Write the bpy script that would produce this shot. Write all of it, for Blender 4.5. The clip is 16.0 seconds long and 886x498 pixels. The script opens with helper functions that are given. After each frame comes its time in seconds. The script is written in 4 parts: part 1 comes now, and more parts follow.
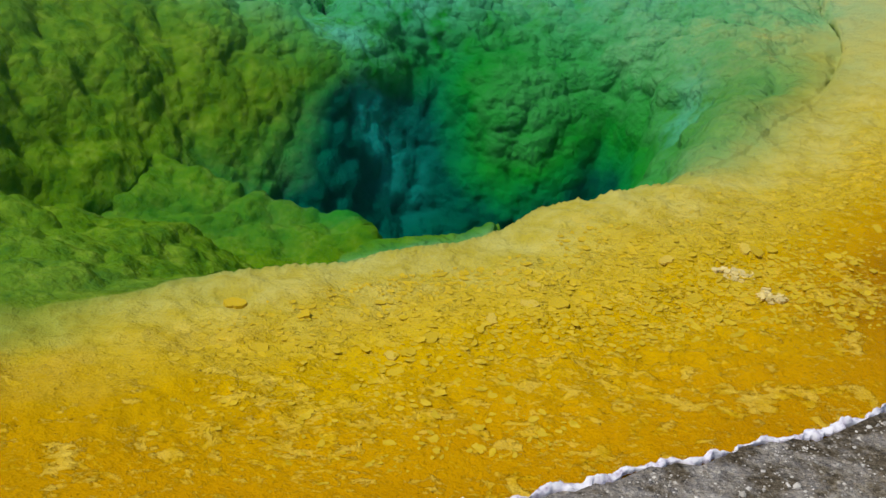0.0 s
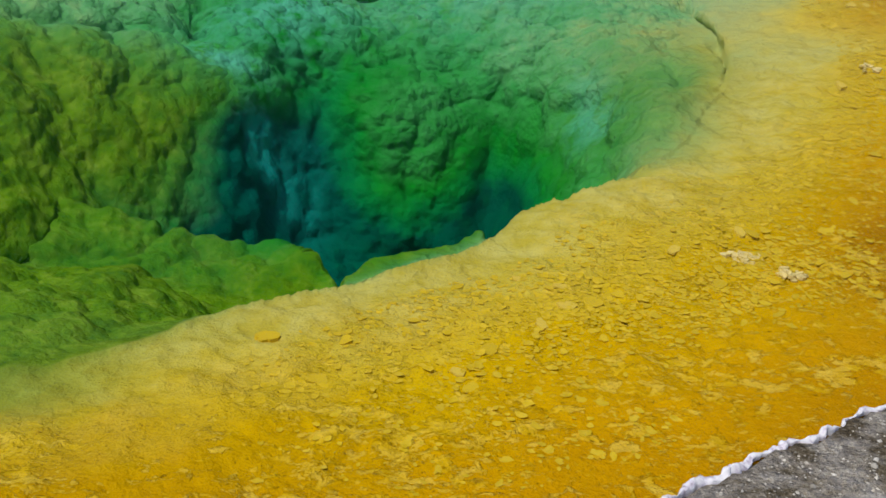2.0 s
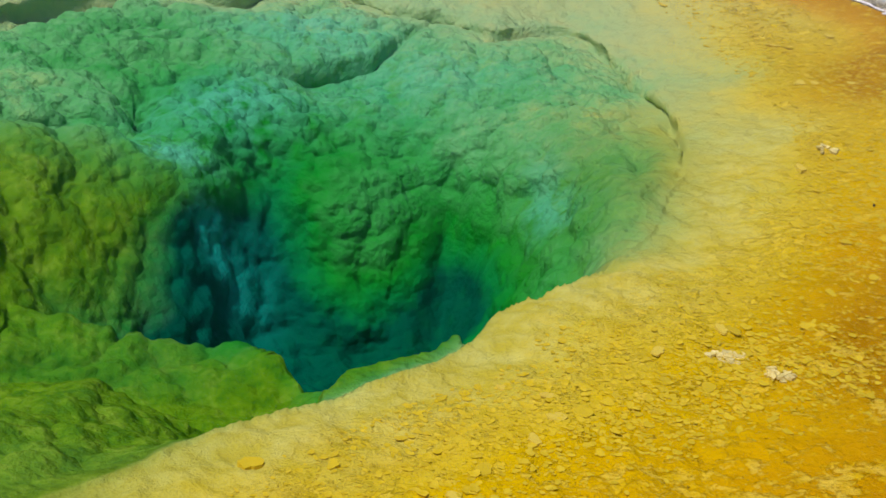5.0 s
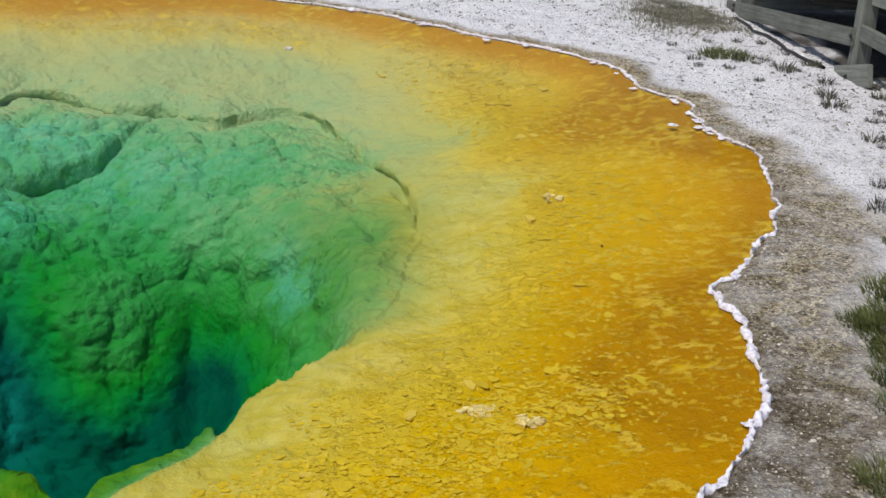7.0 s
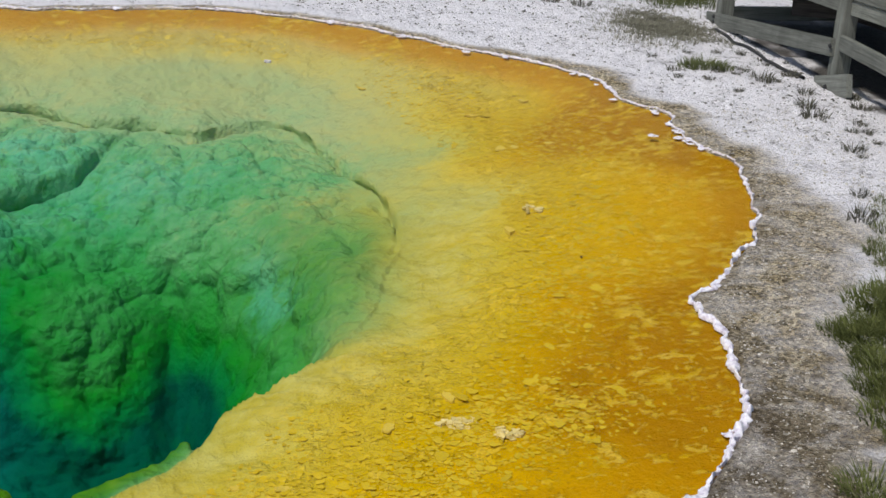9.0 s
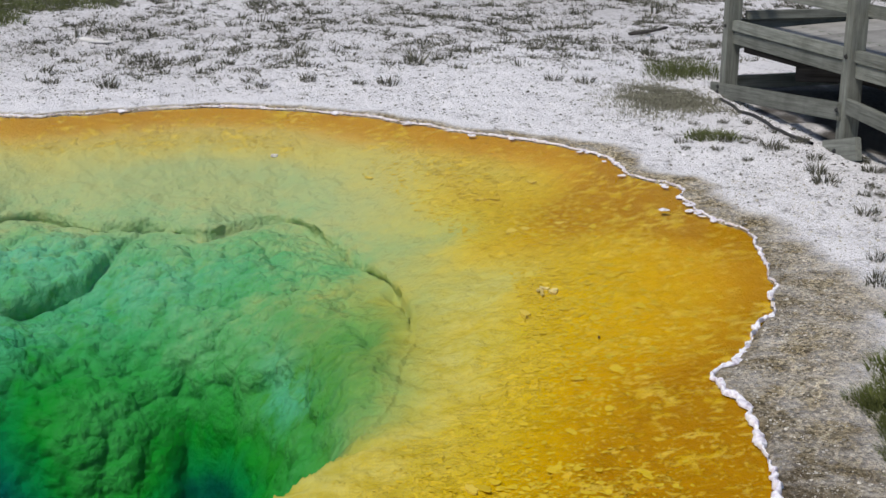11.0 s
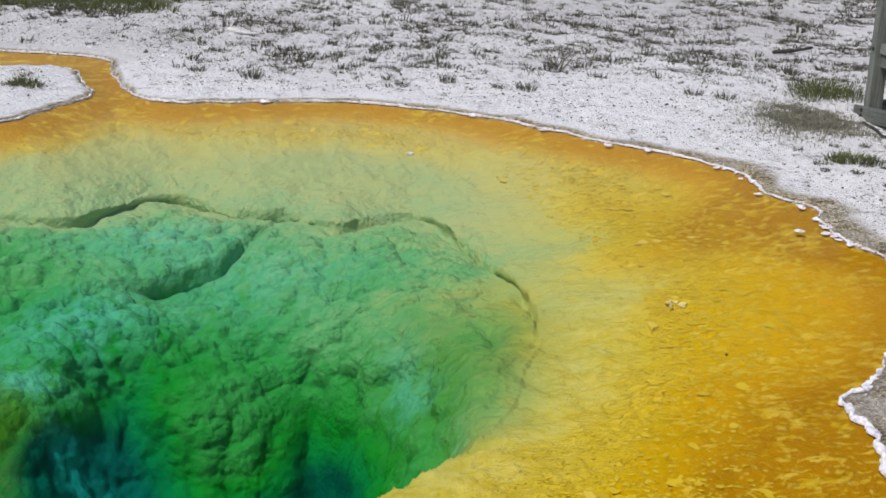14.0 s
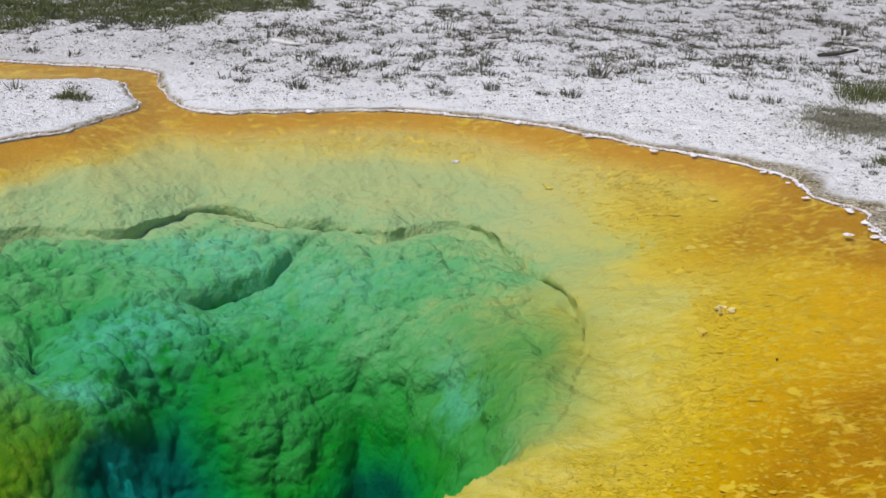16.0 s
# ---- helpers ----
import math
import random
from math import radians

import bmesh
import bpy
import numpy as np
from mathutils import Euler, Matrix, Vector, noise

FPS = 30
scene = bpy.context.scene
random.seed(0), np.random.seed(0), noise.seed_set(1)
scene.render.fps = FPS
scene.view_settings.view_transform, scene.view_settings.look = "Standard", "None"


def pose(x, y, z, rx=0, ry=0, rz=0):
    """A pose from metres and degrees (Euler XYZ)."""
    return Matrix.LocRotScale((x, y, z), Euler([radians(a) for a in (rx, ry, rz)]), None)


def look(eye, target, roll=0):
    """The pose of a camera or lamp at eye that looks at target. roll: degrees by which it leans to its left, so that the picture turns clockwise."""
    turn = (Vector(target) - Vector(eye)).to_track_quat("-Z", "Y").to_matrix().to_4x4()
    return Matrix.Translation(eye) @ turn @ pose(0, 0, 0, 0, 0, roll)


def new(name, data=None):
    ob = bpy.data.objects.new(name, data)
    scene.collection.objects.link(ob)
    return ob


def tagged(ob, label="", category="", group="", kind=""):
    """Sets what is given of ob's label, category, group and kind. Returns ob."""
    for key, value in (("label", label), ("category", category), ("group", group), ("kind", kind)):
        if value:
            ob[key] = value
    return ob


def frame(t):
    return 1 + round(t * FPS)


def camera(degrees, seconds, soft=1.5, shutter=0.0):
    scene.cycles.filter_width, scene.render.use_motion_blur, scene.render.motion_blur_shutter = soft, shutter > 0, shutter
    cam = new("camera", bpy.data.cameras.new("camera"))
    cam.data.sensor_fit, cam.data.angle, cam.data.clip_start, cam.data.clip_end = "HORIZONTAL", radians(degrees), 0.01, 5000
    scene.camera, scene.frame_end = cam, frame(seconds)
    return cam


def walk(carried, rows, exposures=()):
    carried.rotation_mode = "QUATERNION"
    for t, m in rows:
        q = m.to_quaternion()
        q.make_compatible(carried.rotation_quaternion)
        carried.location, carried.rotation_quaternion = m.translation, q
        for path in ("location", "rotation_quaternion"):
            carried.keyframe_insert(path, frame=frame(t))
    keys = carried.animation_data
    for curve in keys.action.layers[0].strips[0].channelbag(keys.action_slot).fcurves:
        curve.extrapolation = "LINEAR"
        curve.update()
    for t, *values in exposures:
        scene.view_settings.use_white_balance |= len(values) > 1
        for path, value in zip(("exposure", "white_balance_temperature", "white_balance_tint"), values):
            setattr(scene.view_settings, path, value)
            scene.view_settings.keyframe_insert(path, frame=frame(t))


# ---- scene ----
cam = camera(33.40, 16.0)

# seconds, place, turn
ROUTE = [
    (0.0, 1.113, -0.316, 2.419, 59.06, -5.64, 8.34),
    (0.5, 0.816, -0.369, 2.360, 61.45, -7.15, 2.03),
    (1.0, 0.541, -0.370, 2.266, 62.02, -9.89, 2.26),
    (1.5, 0.329, -0.242, 2.173, 61.07, -5.85, -2.75),
    (2.0, 0.124, -0.195, 2.132, 61.80, -6.41, -4.44),
    (2.5, -0.051, -0.209, 2.102, 64.14, -9.52, -8.28),
    (3.0, -0.120, -0.111, 2.082, 63.96, -10.49, -6.30),
    (3.2, -0.093, -0.051, 2.088, 63.36, -8.79, -6.71),
    (5.3, -0.068, 0.039, 2.195, 65.00, -6.53, -8.13),
    (5.5, -0.067, 0.031, 2.197, 65.52, -6.53, -8.10),
    (6.0, -0.040, 0.014, 2.199, 67.03, -6.63, -13.36),
    (6.5, -0.018, 0.013, 2.198, 67.67, -5.12, -16.99),
    (7.0, 0.000, 0.000, 2.200, 68.42, -3.62, -19.57),
    (7.5, 0.015, -0.002, 2.203, 68.81, -2.13, -20.38),
    (8.0, 0.026, 0.002, 2.211, 69.20, -2.99, -20.20),
    (8.2, 0.025, -0.002, 2.202, 68.94, -3.58, -20.24),
    (10.3, 0.070, 0.079, 2.170, 70.41, -2.65, -20.55),
    (10.5, 0.074, 0.081, 2.177, 71.19, -1.70, -20.81),
    (11.0, 0.070, 0.082, 2.187, 72.15, -0.45, -20.68),
    (11.5, 0.067, 0.072, 2.167, 71.30, -1.07, -20.28),
    (12.0, 0.087, 0.068, 2.195, 72.04, -3.04, -20.59),
    (12.5, 0.071, 0.085, 2.192, 72.58, -2.24, -18.97),
    (13.0, 0.033, 0.090, 2.190, 72.22, -2.14, -16.51),
    (13.5, 0.024, 0.067, 2.179, 72.34, -1.72, -15.12),
    (14.0, 0.026, 0.061, 2.179, 72.25, -2.45, -15.01),
    (14.5, 0.020, 0.062, 2.182, 72.25, -2.45, -14.47),
    (15.0, 0.021, 0.056, 2.178, 72.22, -2.35, -14.41),
    (15.5, 0.016, 0.051, 2.183, 72.62, -2.30, -14.41),
    (16.0, -0.002, 0.049, 2.186, 72.49, -1.39, -13.61),
]
walk(cam, [(r[0], pose(*r[1:])) for r in ROUTE], exposures=[(0.0, -0.22), (2.0, -0.26), (3.0, -0.22), (5.5, -0.07), (8.0, -0.22), (10.5, -0.18), (12.5, -0.20), (14.5, -0.09), (16.0, -0.07)])

# ---- daylight ----
SUN_ELEVATION, SUN_AZIMUTH = radians(61), radians(-115)  # azimuth from +y towards +x
world = bpy.data.worlds.new("sky")
scene.world = world
world.use_nodes = True
_wn = world.node_tree.nodes
_sky = _wn.new("ShaderNodeTexSky")
_sky.sky_type = "NISHITA"
_sky.sun_disc = False
_sky.sun_elevation, _sky.sun_rotation = SUN_ELEVATION, SUN_AZIMUTH
world.node_tree.links.new(_sky.outputs[0], _wn["Background"].inputs[0])
_wn["Background"].inputs[1].default_value = 0.095

sun_data = bpy.data.lights.new("sun", "SUN")
sun_data.energy, sun_data.angle, sun_data.color = 3.2, radians(6), (1.0, 0.95, 0.86)
sun = new("sun", sun_data)
SUN_DIR = Vector((math.sin(SUN_AZIMUTH) * math.cos(SUN_ELEVATION), math.cos(SUN_AZIMUTH) * math.cos(SUN_ELEVATION), math.sin(SUN_ELEVATION)))
sun.matrix_world = look(SUN_DIR * 60, (0, 0, 0))
scene.view_settings.exposure = 0.0


# ---- numbers: noise, splines, distances ----
def hashed(ix, iy, seed):
    h = (ix.astype(np.int64) * 374761393 + iy.astype(np.int64) * 668265263 + seed * 1442695041) & 0xFFFFFFFF
    h = ((h ^ (h >> 13)) * 1274126177) & 0xFFFFFFFF
    return ((h ^ (h >> 16)) & 0xFFFFFF) / float(0x1000000)


def value_noise(x, y, seed=0):
    ix, iy = np.floor(x), np.floor(y)
    u, v = x - ix, y - iy
    u, v = u * u * u * (u * (u * 6 - 15) + 10), v * v * v * (v * (v * 6 - 15) + 10)
    a, b = hashed(ix, iy, seed), hashed(ix + 1, iy, seed)
    c, d = hashed(ix, iy + 1, seed), hashed(ix + 1, iy + 1, seed)
    return (a + (b - a) * u) * (1 - v) + (c + (d - c) * u) * v - 0.5


def fbm(x, y, size, octaves=4, seed=0, gain=0.5):
    """Fractal noise of about -0.5 to 0.5, with features of that size in metres."""
    total, amp = 0, 1.0
    c, s = math.cos(0.6), math.sin(0.6)
    x, y = x / size, y / size
    for k in range(octaves):
        total = total + amp * value_noise(x + 17.3 * k, y - 9.1 * k, seed + k)
        x, y = (c * x - s * y) * 2.03, (s * x + c * y) * 2.03
        amp *= gain
    return total


def cells(x, y, size, seed=0):
    """Distance to the nearest and second nearest scattered seed, in units of the size."""
    x, y = x / size, y / size
    ix, iy = np.floor(x), np.floor(y)
    f1, f2 = np.full(x.shape, 9.0), np.full(x.shape, 9.0)
    for i in (-1, 0, 1):
        for j in (-1, 0, 1):
            cx, cy = ix + i, iy + j
            d = np.hypot(cx + hashed(cx, cy, seed) - x, cy + hashed(cx, cy, seed + 7) - y)
            f2 = np.minimum(f2, np.maximum(f1, d))
            f1 = np.minimum(f1, d)
    return f1, f2


def step(a, b, v):
    t = np.clip((v - a) / (b - a), 0, 1)
    return t * t * (3 - 2 * t)


def closed_curve(points, n):
    """A smooth closed line through the corners, n points a stretch."""
    p = np.array(points, float)
    a, b, c, d = np.roll(p, 1, 0), p, np.roll(p, -1, 0), np.roll(p, -2, 0)
    out = []
    for t in np.arange(n) / n:
        out.append(0.5 * (2 * b + (c - a) * t + (2 * a - 5 * b + 4 * c - d) * t * t + (3 * b - a - 3 * c + d) * t ** 3))
    return np.stack(out, 1).reshape(-1, 2)


def inside_distance(curve, x, y):
    """Distance to a closed line, positive inside it."""
    shape = x.shape
    q = np.stack([x.ravel(), y.ravel()], 1)
    best, crossing = np.full(len(q), 1e9), np.zeros(len(q), int)
    for a, b in zip(curve, np.roll(curve, -1, 0)):
        e = b - a
        t = np.clip(((q - a) @ e) / max(e @ e, 1e-12), 0, 1)
        best = np.minimum(best, ((q - a - t[:, None] * e) ** 2).sum(1))
        up = (a[1] > q[:, 1]) != (b[1] > q[:, 1])
        if e[1] != 0:
            crossing += up & (q[:, 0] < a[0] + e[0] * (q[:, 1] - a[1]) / e[1])
    return (np.sqrt(best) * np.where(crossing % 2 == 1, 1, -1)).reshape(shape)


class Field:
    """A distance worked out on a coarse grid and read off smoothly between."""

    def __init__(self, curve, x0, x1, y0, y1, cell=0.05, smooth=0):
        self.x0, self.y0, self.cell = x0, y0, cell
        xs, ys = np.arange(x0, x1 + cell, cell), np.arange(y0, y1 + cell, cell)
        self.v = inside_distance(curve, *np.meshgrid(xs, ys, indexing="ij"))
        for _ in range(smooth):
            e = np.pad(self.v, 1, mode="edge")
            self.v = (e[1:-1, 1:-1] * 2 + e[:-2, 1:-1] + e[2:, 1:-1] + e[1:-1, :-2] + e[1:-1, 2:]) / 6

    def __call__(self, x, y):
        i, j = (x - self.x0) / self.cell, (y - self.y0) / self.cell
        n, m = self.v.shape
        far = np.hypot(np.maximum(0, np.maximum(-i, i - n + 1)), np.maximum(0, np.maximum(-j, j - m + 1))) * self.cell
        i, j = np.clip(i, 0, n - 1.001), np.clip(j, 0, m - 1.001)
        a, b = i.astype(int), j.astype(int)
        u, w = i - a, j - b
        v = self.v
        return (v[a, b] * (1 - u) + v[a + 1, b] * u) * (1 - w) + (v[a, b + 1] * (1 - u) + v[a + 1, b + 1] * u) * w - far


# ---- plan of the pool ----
SHORE = [(4.03, 6.2), (3.94, 5.92), (3.70, 5.47), (3.56, 5.22), (3.22, 4.87), (3.08, 4.72), (2.93, 4.62), (2.86, 4.4), (2.82, 4.2), (2.74, 3.95),
         (2.58, 3.67), (2.38, 3.45), (2.10, 3.20), (1.86, 3.03), (1.60, 2.88), (1.40, 2.75), (1.2, 2.62), (0.9, 2.47), (0.4, 2.27), (-0.3, 2.05), (-1.6, 2.5),
         (-2.7, 4.2), (-2.9, 6.3), (-2.1, 8.2), (-0.52, 9.38), (-0.18, 9.57), (0.18, 9.99), (0.36, 10.37), (0.3, 10.9), (0.12, 11.28), (-1.4, 11.5),
         (-1.6, 12.5), (-0.37, 12.03), (0.5, 11.62), (0.54, 11.0), (0.6, 10.5), (0.74, 10.12), (1.3, 10.0), (2.05, 9.96), (2.85, 9.5), (3.45, 8.76),
         (3.9, 8.18), (4.04, 7.8), (3.99, 7.4), (4.12, 7.05), (4.01, 6.75)]
RIM = [(-0.2, 3.46), (0.1, 3.72), (0.35, 3.86), (0.7, 4.07), (0.93, 4.3), (1.06, 4.52), (1.2, 4.62), (1.42, 4.74), (1.76, 5.15), (2.05, 5.7),
       (2.3, 6.35), (2.38, 6.9), (2.34, 7.6), (2.22, 8.3), (1.94, 8.36), (1.67, 8.2), (1.44, 8.46), (1.11, 8.53), (0.85, 8.88), (0.64, 8.88),
       (0.43, 8.64), (0.07, 8.45), (-0.35, 8.62), (-1.0, 8.1), (-1.6, 7.0), (-1.9, 5.6), (-1.7, 4.2), (-1.2, 3.4), (-0.6, 3.25)]
PIT = [(-1.05, 5.35), (-0.85, 5.75), (-0.5, 6.2), (-0.2, 6.42), (0.1, 6.62), (0.3, 6.85), (0.6, 6.98), (0.9, 7.02), (1.15, 7.0), (1.4, 6.8),
       (1.6, 6.45), (1.68, 6.0), (1.6, 5.42), (1.46, 5.05), (1.26, 4.74), (1.02, 4.55), (0.8, 4.28), (0.4, 4.0), (0.0, 3.82), (-0.4, 3.95), (-0.8, 4.2), (-1.1, 4.7)]
YELLOW = [(-0.3, 8.8), (0.35, 9.12), (1.08, 9.39), (1.81, 9.33), (2.46, 8.9), (2.64, 8.2), (2.66, 7.27), (2.69, 6.5), (2.33, 5.91), (1.9, 5.42),
          (1.56, 4.91), (1.16, 4.45), (0.9, 4.15), (0.4, 3.8), (0.0, 3.45), (-0.4, 3.16), (-1.0, 3.0), (-1.7, 3.4), (-2.2, 4.9), (-2.2, 6.4), (-1.5, 8.0)]
shore_line = closed_curve(SHORE, 14)
# small scallops along the water's edge
_out = np.roll(shore_line, -1, 0) - np.roll(shore_line, 1, 0)
_out = np.stack([_out[:, 1], -_out[:, 0]], 1) / np.maximum(np.hypot(*_out.T), 1e-6)[:, None]
shore_line = shore_line + _out * ((0.03 + 0.02 * step(3.8, 5.0, shore_line[:, 1])) * fbm(shore_line[:, 0], shore_line[:, 1], 0.16, 3, 5))[:, None]
BOX = (-4.0, 6.0, 1.0, 14.0)
shore_at = Field(shore_line, *BOX)
rim_at = Field(closed_curve(RIM, 16), *BOX, 0.04, 2)
pit_at = Field(closed_curve(PIT, 16), *BOX, 0.04, 4)
yellow_at = Field(closed_curve(YELLOW, 6), *BOX)


def blob(x, y, cx, cy, rx, ry, turn=0.0):
    c, s = math.cos(radians(turn)), math.sin(radians(turn))
    u, v = (x - cx) * c + (y - cy) * s, -(x - cx) * s + (y - cy) * c
    return np.exp(-((u / rx) ** 2 + (v / ry) ** 2))


def pool_form(x, y):
    """The pool's bed without its knobs: height, and the distances inside the edge, the yellow belt, the rim and the pit."""
    wx, wy = x + 0.08 * fbm(x, y, 0.5, 2, 11, 0.35), y + 0.08 * fbm(x, y, 0.5, 2, 23, 0.35)
    near = step(5.2, 4.4, y)
    ds = shore_at(x, y)
    wx, wy = x + (wx - x) * (1 - 0.85 * near), y + (wy - y) * (1 - 0.85 * near)
    dr, dp = rim_at(wx, wy), pit_at(wx, wy)
    dy = yellow_at(x + 0.16 * fbm(x, y, 0.5, 4, 31), y + 0.16 * fbm(x, y, 0.5, 4, 37))
    far = step(5.2, 7.6, y)
    zr = 0.19 + 0.13 * far
    # shelf between the water's edge and the rim
    out, ds0 = np.maximum(-dr, 0), np.clip(ds, 0, None)
    share = ds0 / np.maximum(ds0 + out, 1e-4)
    shelf = -0.012 - zr * share ** 1.15
    # thin ledge at the far rim, the slope down to the pit, then its walls
    ledge = 0.055 * step(5.8, 7.0, y) * step(0.0, 0.045, dr) * step(0.6, 0.05, dr)
    left = step(0.15, -0.35, x)
    zp = -(0.36 + 0.20 * far + 0.05 * left)
    inner, dr0 = np.maximum(-dp, 0), np.clip(dr, 0, None)
    down = dr0 / np.maximum(dr0 + inner, 1e-4)
    groove = 0.055 * step(5.6, 6.8, y) * np.exp(-((dr - 0.035 - 0.03 * fbm(x, y, 0.25, 2, 173)) / 0.022) ** 2) * step(-0.35, 0.05, fbm(x, y, 0.6, 2, 171))
    slope = -(zr + ledge + groove) + (zp + zr) * down ** 1.2
    # a slab that ends in an undercut lip on the far slope
    slab = 0.10 * step(0.05, -0.03, y - (7.74 + 0.55 * np.clip(x - 0.75, -0.5, 1) + 0.9 * np.clip(x - 0.95, 0, 1))) * step(0.38, 0.62, x) * (1 - 0.75 * step(0.95, 1.3, x)) * step(1.75, 1.25, x) * step(6.9, 7.3, y)
    slope = slope - slab * (dr > 0)
    right = step(1.0, 1.5, x) * step(6.9, 6.4, y)
    steep = 0.85 + 0.75 * step(-0.15, 0.35, x) * step(5.6, 6.4, y) * (1 - right) + 0.65 * right + 1.8 * near
    bulge = (-0.17 * blob(x, y, 0.80, 6.5, 0.34, 0.8) + 0.02 * blob(x, y, 0.22, 6.4, 0.20, 0.6) + 0.16 * blob(x, y, 1.30, 6.5, 0.15, 0.6, -16)) * step(5.6, 6.0, y)
    inset = dp + bulge * step(-0.1, 0.2, dp)
    soft = 0.11 - 0.10 * near
    wall = soft * np.logaddexp(0, np.clip(inset / soft, -30, 60)) * steep * (1.45 - 0.3 * near) * (1 - 0.5 * step(0.0, -0.3, dp))
    wall = wall * step(-0.5 + 0.4 * near, -0.1 + 0.08 * near, dp)
    z = np.where(dr > 0, slope, shelf) - wall
    # terrace on the near left, rising gently to the shelf, and the floor
    beyond = np.maximum(np.maximum(y - 5.32 + 0.10 * x, x - 0.36 + 0.5 * (y - 5.0)), 0)
    terrace = -0.80 - 0.12 * fbm(x, y, 0.7, 2, 3) - 1.9 * beyond
    ramp_up = -0.20 - 0.42 * dr0 - 0.05 * fbm(x, y, 0.5, 3, 9) - 0.7 * np.maximum(x + 0.35, 0) - 0.8 * np.maximum(y - 4.6, 0)
    terrace = np.maximum(terrace, ramp_up)
    z = np.maximum(z, np.where((dp > 0) | ((x < 0.2) & (y < 4.8) & (dr > 0)), terrace, -9))
    z = -1.5 + 0.12 * np.logaddexp(0, np.clip((z + 1.5) / 0.12, -30, 60)) - 0.0
    # a bulging bench just under the near lip
    mask = step(0.2, 0.4, x) * step(1.06, 0.88, x) * step(5.1, 4.95, y)
    bench = -0.205 - 0.28 * dr0 - 5.0 * np.maximum(dr - 0.12 + 0.12 * fbm(x, y, 0.3, 3, 47), 0) - 2.0 * (1 - mask)
    z = np.where(dr > 0.02, np.maximum(z, bench), z)
    # hollows under ledges
    holes = (0.04 * blob(x, y, 0.82, 7.58, 0.26, 0.16, 14) + 0.18 * blob(x, y, -0.30, 6.98, 0.12, 0.15, 20) + 0.16 * blob(x, y, -0.75, 8.15, 0.5, 0.10, 48)
             + 0.3 * blob(x, y, -1.12, 4.75, 0.2, 0.40, 10) + 0.05 * blob(x, y, 0.0, 6.72, 0.28, 0.12, 10) + 0.10 * blob(x, y, -0.62, 6.62, 0.3, 0.07, 20))
    z = z - holes * np.where(dr > 0, 1, 0)
    # the flank beside the near lip bulges up towards the water's surface
    z = z + 0.14 * blob(x, y, 1.66, 5.55, 0.26, 0.5, -25) * step(-0.02, 0.12, dr)
    return z, ds, dy, dr, dp


